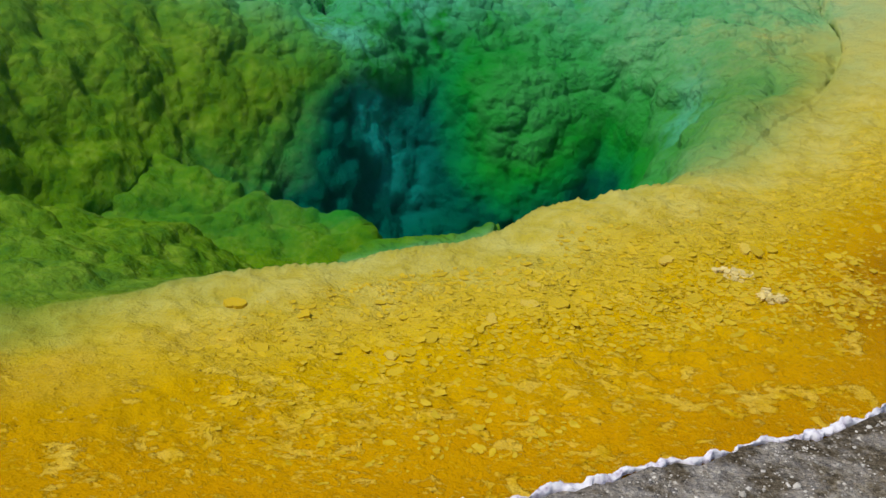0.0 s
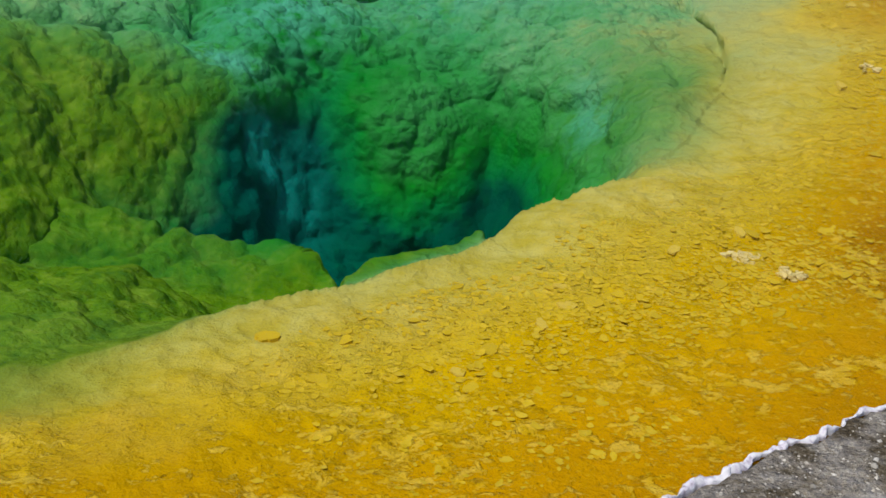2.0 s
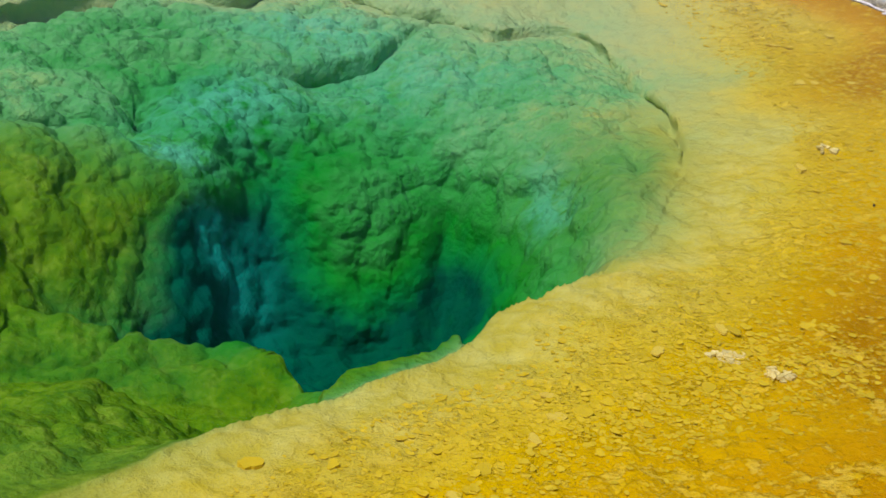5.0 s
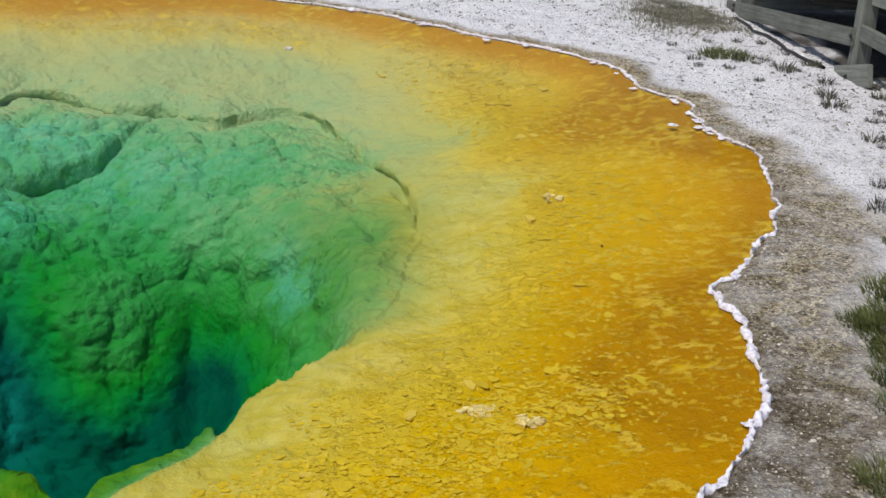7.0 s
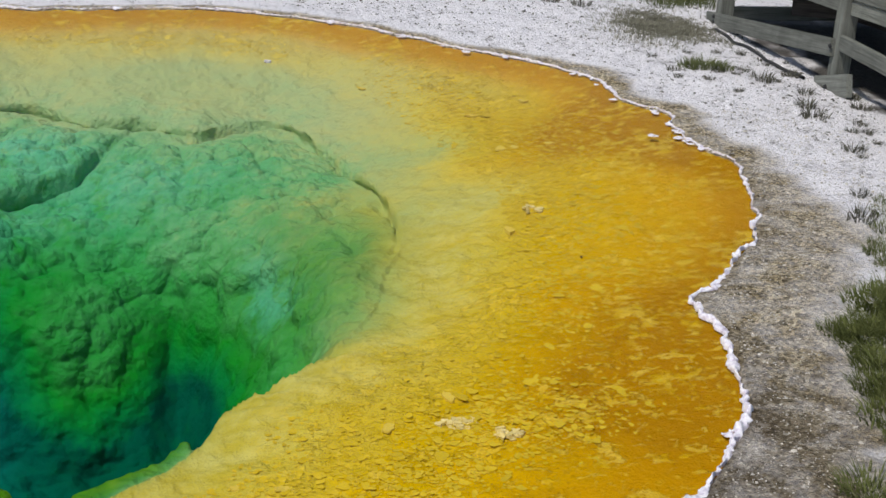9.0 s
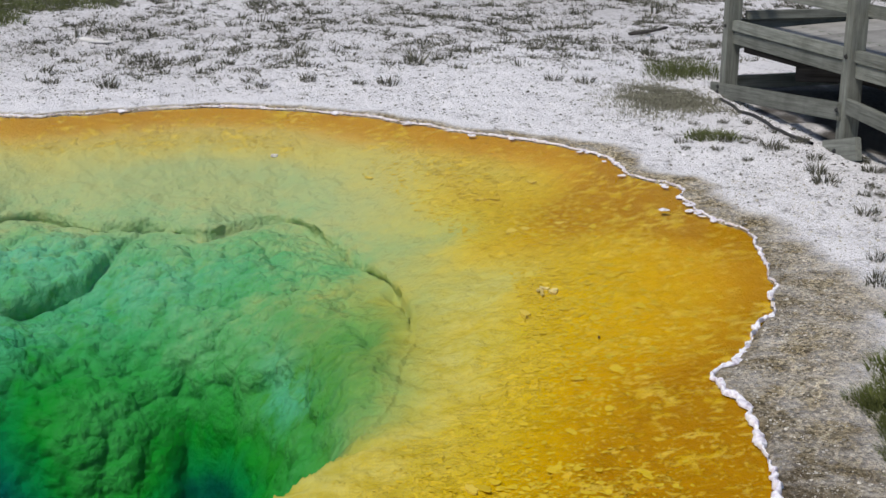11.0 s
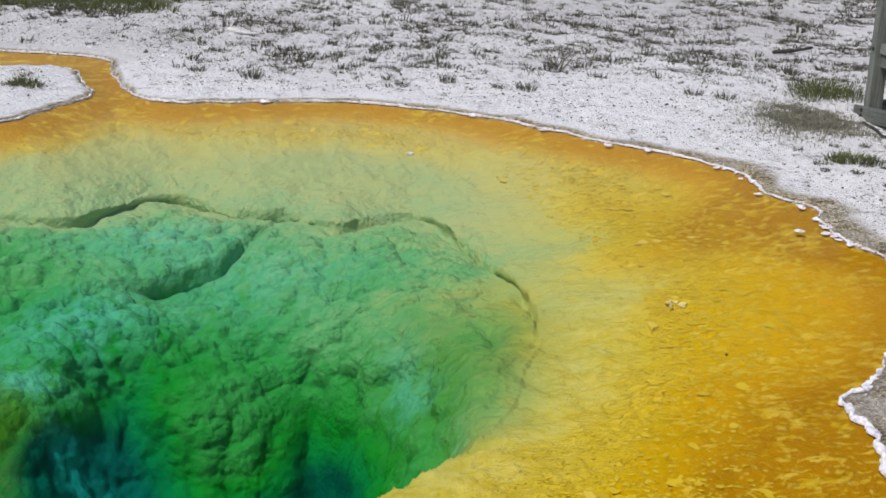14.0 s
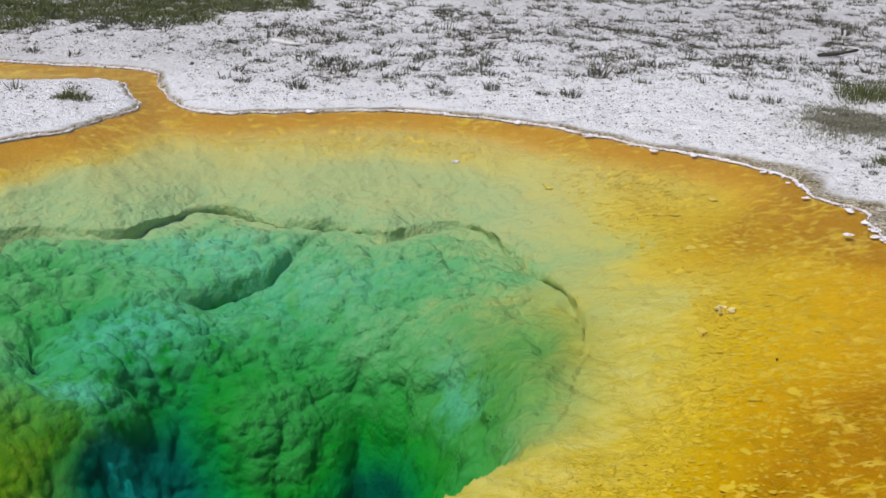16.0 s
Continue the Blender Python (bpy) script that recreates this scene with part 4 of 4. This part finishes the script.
# a thin dark tube drawn in place of the lower rail's shadow line
def build_rail_shadow_line():
    cu = bpy.data.curves.new("pipe", "CURVE")
    cu.dimensions, cu.bevel_depth, cu.bevel_resolution = "3D", 0.011, 2
    sp = cu.splines.new("POLY")
    pts = []
    for k in range(14):
        s = 0.30 + 0.115 * k
        p = BW @ Vector((s, -0.17 + 0.012 * math.sin(k * 1.3), 0))
        pts.append((p.x, p.y, ground_z(p.x, p.y) + 0.014))
    sp.points.add(len(pts) - 1)
    for q, p in zip(sp.points, pts):
        q.co = (*p, 1)
    tmp = new("shadow_line", cu)
    me = bpy.data.meshes.new_from_object(tmp.evaluated_get(bpy.context.evaluated_depsgraph_get()))
    bpy.data.objects.remove(tmp)
    me.materials.clear()
    me.materials.append(BLACKISH)
    return thing("pipe", me, "thin dark tube standing in for the lower rail's shadow on the ground", "pipe")


build_rail_shadow_line()


# ---- dead wood ----
def build_log(a, b, radius, mat, label, seed):
    rng = random.Random(seed)
    a, b = Vector(a), Vector(b)
    n, m = 14, 9
    d = (b - a).normalized()
    side = Vector((0, 0, 1)).cross(d).normalized()
    up = d.cross(side)
    verts, faces = [], []
    for i in range(n + 1):
        f = i / n
        r = radius * (0.75 + 0.3 * math.sin(3 * f + seed)) * (0.55 if i in (0, n) else 1)
        mid = a.lerp(b, f) + side * 0.03 * math.sin(4 * f + seed) - a
        for k in range(m):
            an = 2 * math.pi * k / m
            q = mid + (side * math.cos(an) + up * math.sin(an) * 0.8) * r * rng.uniform(0.82, 1.15)
            verts.append(q)
    for i in range(n):
        for k in range(m):
            faces.append((i * m + k, i * m + (k + 1) % m, (i + 1) * m + (k + 1) % m, (i + 1) * m + k))
    faces.append(tuple(range(m))[::-1])
    faces.append(tuple(n * m + k for k in range(m)))
    return thing("log", mesh_from("log", verts, faces, mat), label, "log", Matrix.Translation(a))


build_log((6.22, 11.66, ground_z(6.2, 11.7) + 0.03), (6.68, 11.78, ground_z(6.66, 11.8) + 0.03), 0.032, LOGWOOD, "thin dark dead branch lying on sinter", 3)
build_log((1.53, 12.32, ground_z(1.53, 12.3) + 0.02), (1.79, 12.14, ground_z(1.79, 12.1) + 0.02), 0.03, BLEACHED, "bleached white piece of driftwood on the ground", 8)


# ---- plants ----
def blades(count, spread, height, width, seed, lean=0.5, bends=3):
    """Tapering, bent blades out of one root patch, as verts and faces."""
    rng = random.Random(seed)
    verts, faces = [], []
    for _ in range(count):
        a, r = rng.uniform(0, 2 * math.pi), spread * math.sqrt(rng.random())
        root = Vector((r * math.cos(a), r * math.sin(a), -0.01))
        h, w = height * rng.uniform(0.45, 1.1), width * rng.uniform(0.6, 1.3)
        tilt = Vector((math.cos(a), math.sin(a), 0)) * lean * rng.uniform(0.1, 1.2) + Vector((rng.uniform(-0.3, 0.3), rng.uniform(-0.3, 0.3), 0))
        turn = rng.uniform(0, math.pi)
        across = Vector((math.cos(turn), math.sin(turn), 0)) * w
        base = len(verts)
        for k in range(bends):
            f = k / bends
            c = root + Vector((0, 0, 1)) * h * f + tilt * h * f * f
            verts += [c - across * (1 - 0.7 * f), c + across * (1 - 0.7 * f)]
        verts.append(root + Vector((0, 0, 1)) * h * 0.96 + tilt * h)
        for k in range(bends - 1):
            o = base + 2 * k
            faces.append((o, o + 1, o + 3, o + 2))
        o = base + 2 * (bends - 1)
        faces.append((o, o + 1, o + 2))
    return verts, faces


def tuft_mesh(name, mat, count, spread, height, width, seed, lean=0.5):
    v, f = blades(count, spread, height, width, seed, lean)
    return mesh_from(name, v, f, mat, False)


tuft_kinds = [tuft_mesh("grass_tuft", DARK_GRASS, 90, 0.06, 0.065, 0.003, 10 + k, 0.8) for k in range(5)]
green_kinds = [tuft_mesh("green_tuft", GREEN_GRASS, 240, 0.11, 0.075, 0.003, 30 + k, 0.6) for k in range(3)]
tall_kinds = [tuft_mesh("tall_grass", GREEN_GRASS, 170, 0.19, 0.11, 0.003, 40 + k, 0.7) for k in range(3)]


dense_kinds = [tuft_mesh("dense_grass", DENSE_GRASS, 260, 0.11, 0.058, 0.0028, 50 + k, 1.2) for k in range(3)]


def plant(name, kinds, k, x, y, size, label, group, flat=1.0):
    m = Matrix.Translation((x, y, ground_z(x, y))) @ pose(0, 0, 0, 0, 0, (k * 77) % 360) @ Matrix.Diagonal((size, size, size * flat, 1))
    return thing(name, kinds[k % len(kinds)], label, "grass", m, group)


# single dark tufts on the white ground
TUFTS = [(3.22, 10.08), (3.42, 10.04), (2.9, 10.3), (2.55, 10.25), (1.5, 10.55), (1.14, 10.8), (3.86, 10.78), (4.78, 9.6), (4.6, 9.75), (1.97, 11.5), (2.66, 11.6),
         (4.95, 11.6), (5.5, 11.5), (5.1, 7.18), (4.85, 6.7), (4.68, 6.1), (5.27, 7.6), (5.0, 7.5), (4.95, 6.95), (5.3, 6.9), (4.3, 5.5), (4.1, 5.2)]
for k, (x, y) in enumerate(TUFTS):
    plant("grass_tuft", tuft_kinds, k, x, y, 0.8 + 0.5 * ((k * 37) % 10) / 10, "small dark dry grass tuft on white sinter", "dry tufts")
spread = random.Random(17)
for k in range(34):
    x, y = spread.uniform(4.5, 5.55), spread.uniform(5.7, 8.3)
    plant("grass_tuft", tuft_kinds, k, x, y, spread.uniform(0.35, 0.75), "tiny grey-green grass tuft on white sinter", "tiny tufts")
for k, (x, y, s) in enumerate([(4.72, 7.85, 0.9), (4.80, 7.83, 1.1), (4.88, 7.80, 0.8), (-0.08, 10.42, 0.9), (-0.02, 10.36, 0.7), (-0.16, 10.40, 0.6)]):
    plant("grass_tuft", green_kinds, k, x, y, s, "low olive grass clump on bare ground", "low clumps", 0.8)
for k, (x, y, s) in enumerate([(5.62, 9.85, 1.0), (5.76, 9.96, 1.1), (5.90, 9.98, 1.2), (5.98, 9.82, 1.0), (5.86, 10.12, 1.0), (5.48, 9.75, 0.7), (5.70, 10.1, 0.9)]):
    plant("grass_tuft", tall_kinds, k, x, y, s, "tall loose green grass beside the boardwalk", "green grass")
spread = random.Random(23)
meadow = []
while len(meadow) < 150:
    x, y = spread.uniform(2.9, 4.0), spread.uniform(3.2, 4.4)
    inside = x - 3.21 + 0.42 * (4.2 - y)
    if 0.0 < inside < 0.75 and y < 4.30 + 0.1 * math.sin(9 * x) and spread.random() < 0.25 + 3.0 * inside:
        meadow.append((x, y, spread.uniform(0.55, 1.0)))
while len(meadow) < 185:
    x, y = spread.uniform(2.6, 3.1), spread.uniform(2.75, 3.15)
    if y < 3.12 - 0.1 * spread.random():
        meadow.append((x, y, spread.uniform(0.6, 1.0)))
meadow += [(3.86, 4.66, 0.6), (3.92, 4.80, 0.7), (4.02, 4.92, 0.6), (4.14, 5.06, 0.7), (4.25, 5.22, 0.7), (4.15, 4.85, 0.8), (4.35, 5.35, 0.6), (4.05, 4.72, 0.7)]
for k, (x, y, size) in enumerate(meadow):
    plant("grass_tuft", dense_kinds, k, x, y, size, "dense green grass at the edge of wet gravel", "green grass near the shore")


def scatter(name, mat, label, category, make, spots):
    """Many small pieces in one mesh: make(k) gives verts and faces, spots their places, turns and sizes."""
    verts, faces = [], []
    kinds = [make(k) for k in range(6)]
    for k, (x, y, z, turn, size) in enumerate(spots):
        v, f = kinds[k % 6]
        m = Matrix.Translation((x, y, z)) @ pose(0, 0, 0, 0, 0, turn) @ Matrix.Scale(size, 4)
        o = len(verts)
        verts += [m @ Vector(q) for q in v]
        faces += [tuple(o + i for i in q) for q in f]
    return thing(name, mesh_from(name, verts, faces, mat, False), label, category, kind="stuff")


rng = np.random.default_rng(5)
x, y = rng.uniform(-3, 11, 90000), 9.9 + 8.5 * rng.random(90000)
density = step(9.7, 11.4, y + 1.0 * fbm(x, y, 1.3, 3, 111)) * (0.45 + 0.75 * step(-0.1, 0.25, fbm(x, y, 0.5, 4, 113))) * 0.6
density = density * (1 - 0.75 * step(1.7, 0.7, x) * step(13.3, 12.7, y)) * (1 + 0.5 * step(3.4, 4.6, x) * step(13.6, 12.6, y))
density = density * (0.15 + 1.9 * step(0.0, 0.14, fbm(x, y, 0.20, 2, 119)))
density = density * (1 - 0.9 * blob(x, y, 6.4, 11.5, 0.5, 0.3))
density = np.where((shore_at(x, y) < -0.25) & ~((x > 5.3) & (y < 9.9)), density, 0)
keep = rng.random(90000) < density * 1.05
x, y = x[keep], y[keep]
gz = ground_height(x, y)
sizes = np.exp(rng.normal(-0.75, 0.45, len(x)))
spots = [(float(a), float(b), float(c), float(d), float(e)) for a, b, c, d, e in zip(x, y, gz, rng.uniform(0, 360, len(x)), sizes)]
half = len(spots) * 3 // 5
scatter("far_herbs", DARK_GRASS, "scattered dark dry herbs over white ground", "herbs", lambda k: blades(13, 0.035, 0.06, 0.006, 60 + k, 0.8, 1), spots[:half])
scatter("far_grass", DRY_GRASS, "sparse dry grey grass over white ground", "grass", lambda k: blades(9, 0.05, 0.035, 0.006, 70 + k, 1.1, 1), spots[half:])

# a strip of greener growth beyond the stream
x, y = rng.uniform(-3.5, 2.2, 9000), rng.uniform(13.3, 16.5, 9000)
ok = rng.random(9000) < step(13.2, 13.9, y + 0.8 * fbm(x, y, 0.8, 3, 117) - 0.35 * np.clip(x, -1, 3))
x, y = x[ok], y[ok]
scatter("green_strip", GREEN_GRASS, "strip of low green growth beyond the stream", "herbs", lambda k: blades(10, 0.05, 0.07, 0.006, 90 + k, 0.8, 1),
        [(float(a), float(b), float(c), float(d), float(e)) for a, b, c, d, e in zip(x, y, ground_height(x, y), rng.uniform(0, 360, len(x)), rng.uniform(0.5, 1.1, len(x)))])

# a mat of short grey-green grass near the boardwalk
a, b = rng.normal(0, 0.5, 2200), rng.normal(0, 0.5, 2200)
x, y = 5.1 + 0.34 * a - 0.24 * b, 8.97 - 0.12 * a - 0.48 * b
gz = ground_height(x, y)
scatter("short_grass", GREY_GRASS, "patch of short grey-green grass", "grass", lambda k: blades(9, 0.035, 0.045, 0.003, 80 + k, 0.8, 2),
        [(float(a), float(b), float(c), float(d), 0.8) for a, b, c, d in zip(x, y, gz, rng.uniform(0, 360, 2200))])


# ---- loose stones on the wet gravel ----
def pebble(k):
    r = random.Random(200 + k)
    bm = bmesh.new()
    bmesh.ops.create_icosphere(bm, subdivisions=1, radius=1.0)
    sx, sy, sz = r.uniform(0.7, 1.3), r.uniform(0.6, 1.1), r.uniform(0.35, 0.7)
    v = [(q.co.x * sx * r.uniform(0.8, 1.2), q.co.y * sy * r.uniform(0.8, 1.2), q.co.z * sz) for q in bm.verts]
    f = [tuple(i.index for i in q.verts) for q in bm.faces]
    bm.free()
    return v, f


def grain(k):
    """A small angular chip of sinter."""
    r = random.Random(250 + k)
    a, b, c = r.uniform(0.7, 1.3), r.uniform(0.6, 1.1), r.uniform(0.4, 0.8)
    v = [(a, 0, 0), (0, b, 0), (-a * 0.8, 0.1, 0), (0.1, -b, 0), (r.uniform(-0.3, 0.3), r.uniform(-0.3, 0.3), c)]
    return v, [(0, 1, 4), (1, 2, 4), (2, 3, 4), (3, 0, 4)]


def gravel_spots(count, low, spread, lift):
    x, y = rng.uniform(1.0, 4.9, count), rng.uniform(2.2, 7.0, count)
    ds = shore_at(x, y)
    ok = (ds < -0.03) & (ds > -1.0) & (rng.random(count) < np.clip(1.05 + ds * 0.8, 0.1, 1))
    x, y = x[ok], y[ok]
    return [(float(a), float(b), float(c) + lift, float(d), float(e)) for a, b, c, d, e in
            zip(x, y, ground_height(x, y), rng.uniform(0, 360, len(x)), np.exp(rng.normal(low, spread, len(x))))]


scatter("gravel", GRAVEL, "loose pale and brown sinter gravel beside the pool", "gravel", grain, gravel_spots(60000, -5.6, 0.4, 0.0))
scatter("pebbles", GRAVEL, "scattered pale pebbles on the wet gravel", "pebbles", pebble, gravel_spots(1500, -4.9, 0.35, 0.001))


# crumbs of sinter and dark bits of litter on the dry ground
def dry_spots(count, low, spread, seed):
    g = np.random.default_rng(seed)
    x, y = g.uniform(-1.5, 7.5, count), 4.5 + 9.5 * g.random(count)
    ds = shore_at(x, y)
    hidden = 0.988 * (x - 5.77) - 0.154 * (y - 9.27) > 0.0
    ok = (ds < -0.2 - 0.35 * (y < 6.5)) & ~hidden & (g.random(count) < 0.35 + 1.2 * np.clip(fbm(x, y, 0.5, 3, 191) + 0.25, 0, 1))
    x, y = x[ok], y[ok]
    return [(float(a), float(b), float(c) - 0.002, float(d), float(e)) for a, b, c, d, e in
            zip(x, y, ground_height(x, y), g.uniform(0, 360, len(x)), np.exp(g.normal(low, spread, len(x))))]


scatter("sinter_crumbs", RUBBLE, "white crumbs of broken sinter on the ground", "sinter crumbs", grain, dry_spots(110000, -5.0, 0.35, 21))
scatter("plant_litter", LITTER, "dark bits of dead plants on white ground", "plant litter", grain, dry_spots(85000, -5.0, 0.4, 22))


# ---- dried mat flakes on the shelf ----
def flake_shape(k, thick=0.014):
    """A ragged, thin, slightly curled plate about one unit across."""
    r = random.Random(300 + k)
    n = r.randint(15, 20)
    lobes = [(j, r.uniform(0, 6.28), r.uniform(0.02, 0.16) / j ** 0.8) for j in (1, 2, 3, 5, 7)]
    ring = []
    for i in range(n):
        a = 2 * math.pi * i / n
        ring.append((math.cos(a), math.sin(a), 0.46 + sum(w * math.cos(j * a + p) for j, p, w in lobes) + r.uniform(-0.07, 0.07)))
    stretch, curl, lean = r.uniform(0.5, 0.95), r.uniform(0.04, 0.2), r.uniform(0, 6.28)
    v, f = [], []
    for lift, grow in ((-0.03, 1.0), (thick, 0.95)):
        for c, s, q in ring:
            px, py = c * q * grow, s * q * stretch * grow
            side = max(0.0, c * math.cos(lean) + s * math.sin(lean))
            v.append((px, py, lift + curl * (px * px + py * py) * (1 + side)))
    v.append((0, 0, thick))
    for i in range(n):
        j = (i + 1) % n
        f += [(i, j, n + j, n + i), (n + i, n + j, 2 * n)]
    return v, f


def shelf_spots(count, seed, low, high, near_first=False):
    g = np.random.default_rng(seed)
    x, y = g.uniform(-0.8, 4.0, count * 30), g.uniform(2.4, 9.6, count * 30)
    dy, ds = yellow_at(x, y), shore_at(x, y)
    patch = fbm(x, y, 0.55, 3, 131)
    belt = blob(x, y, 1.0, 3.6, 0.6, 0.3, 30) + blob(x, y, 1.75, 4.05, 0.5, 0.3, 45) + blob(x, y, 2.5, 5.6, 0.9, 0.45, 50) + 1.3 * blob(x, y, 2.85, 6.05, 0.28, 0.2, 30) + 0.7 * blob(x, y, 3.2, 7.4, 0.5, 0.6)
    w = np.clip(0.01 + 0.3 * patch + 0.8 * belt, 0, 1) * np.where((dy < -0.10) & (ds > 0.18) & ((rim_at(x, y) < -0.5) | (y < 4.8)), 1, 0)
    ok = g.random(len(x)) < w
    x, y = x[ok][:count], y[ok][:count]
    size = np.exp(g.normal(math.log(low), 0.4, len(x)))
    size = np.minimum(size, high)
    return x, y, pool_depths(x, y)[0], g.uniform(0, 360, len(x)), size


flake_meshes = [mesh_from("mat_flake", *flake_shape(k), FLAKE, False) for k in range(12)]
for k, (x, y, z, turn, size) in enumerate(zip(*shelf_spots(290, 7, 0.034, 0.08))):
    part("mat_flake", flake_meshes[k % 12], bed, Matrix.Translation((x, y, min(z + 0.002, -0.02))) @ pose(0, 0, 0, ((k * 53) % 9) - 4, ((k * 31) % 9) - 4, turn) @ Matrix.Scale(float(size), 4))
x, y, z, turn, size = shelf_spots(6500, 9, 0.016, 0.04)
scatter("mat_crumbs", CHIP, "crumbled yellow flakes of dried mat on the shelf", "mat crumbs", lambda k: flake_shape(40 + k, 0.014),
        [(float(a), float(b), float(min(c + 0.002, -0.02)), float(d), float(e)) for a, b, c, d, e in zip(x, y, z, turn, size)])


def build_stone(x, y, size, mat, label, seed, flat=0.35, top=None):
    v, f = flake_shape(seed, flat)
    z = bed_z(x, y) if top is None else top - flat * size
    return thing("sinter_stone", mesh_from("sinter_stone", v, f, mat, False), label, "stone", Matrix.Translation((x, y, z)) @ pose(0, 0, 0, 0, 0, seed * 40) @ Matrix.Scale(size, 4))


def build_patch(x, y, wide, deep, turn, count, seed):
    """A crusty patch of small broken plates, overlapping and tilted, as one mesh."""
    g = random.Random(seed)
    verts, faces = [], []
    for _ in range(count):
        a, r = g.uniform(0, 6.28), math.sqrt(g.random())
        v, f = flake_shape(g.randint(100, 400), g.uniform(0.2, 0.4))
        px, py = wide * r * math.cos(a), deep * r * math.sin(a)
        m = Matrix.Translation((px, py, g.uniform(0.0, 0.006) * (1.2 - r))) @ pose(0, 0, 0, g.uniform(-16, 16), g.uniform(-16, 16), g.uniform(0, 360)) @ Matrix.Scale(g.uniform(0.014, 0.034), 4)
        o = len(verts)
        verts += [m @ Vector(q) for q in v]
        faces += [tuple(o + i for i in q) for q in f]
    return thing("sinter_patch", mesh_from("sinter_patch", verts, faces, CRUSTY, False), "pale crusty patch of broken sinter on yellow shelf", "sinter patch",
                 Matrix.Translation((x, y, bed_z(x, y) + 0.002)) @ pose(0, 0, 0, 0, 0, turn))


build_patch(1.72, 4.055, 0.075, 0.045, 15, 46, 1)
build_patch(1.83, 3.87, 0.05, 0.045, 40, 26, 2)
build_patch(2.86, 6.04, 0.06, 0.05, 0, 16, 3)
for k, (x, y, size) in enumerate([(3.21, 7.69, 0.08), (3.12, 7.06, 0.09), (3.19, 7.03, 0.06), (3.54, 7.75, 0.07), (2.76, 8.42, 0.06), (3.37, 6.99, 0.05), (1.5, 4.09, 0.07), (0.96, 3.5, 0.06), (1.06, 3.67, 0.06),
                                  (1.07, 3.81, 0.05), (0.95, 3.93, 0.05), (1.77, 4.25, 0.07), (0.68, 3.25, 0.05)]):
    build_stone(x, y, size, PALE_CHIP, "thin pale flake of sinter on yellow shelf", 81 + k, 0.07)
for k, (x, y, size) in enumerate([(0.15, 3.46, 0.07), (0.38, 3.45, 0.06)]):
    build_stone(x, y, size, FLAKE, "curled yellow flake with a dark lifted edge", 95 + k, 0.2)
build_stone(2.645, 5.81, 0.085, PALE_CHIP, "round pale flat stone on yellow shelf", 74, 0.14)
build_stone(3.82, 6.68, 0.06, CRUST, "small white sinter islet at the waterline", 66, 0.06, 0.003)
build_stone(2.33, 9.06, 0.06, CRUST, "small white piece of sinter on the far shelf", 67, 0.2)
build_stone(1.54, 5.32, 0.05, BLACKISH, "small black pebble on the green slope", 68, 0.4)
build_stone(2.766, 5.303, 0.015, BLACKISH, "tiny dark pebble on yellow shelf", 69, 0.4)


# ---- white plates of sinter at the waterline ----
def build_shard(x, y, size, seed):
    v, f = flake_shape(seed, 0.06)
    m = Matrix.Translation((x, y, -0.002)) @ pose(0, 0, 0, (seed * 37) % 13 - 6, (seed * 53) % 13 - 6, (seed * 71) % 360) @ Matrix.Scale(size, 4)
    return thing("sinter_plate", mesh_from("sinter_plate", v, f, CRUST, False), "small white sinter plate at the waterline", "sinter plate", m, "plates at the waterline")


g = random.Random(41)
placed = 0
while placed < 36:
    i = g.randrange(len(shore_line))
    x, y = shore_line[i]
    if (6.2 < y < 8.9 and x > 2.9) or (y > 8.9 and 1.0 < x < 3.4 and g.random() < 0.35):
        build_shard(float(x - g.uniform(-0.01, 0.07)), float(y - g.uniform(-0.01, 0.05)), g.uniform(0.025, 0.06), 500 + placed)
        placed += 1
for k in range(9):
    build_shard(2.50 - 0.006 * k + g.uniform(-0.012, 0.012), 3.585 + g.uniform(-0.022, 0.022), g.uniform(0.02, 0.045), 600 + k)
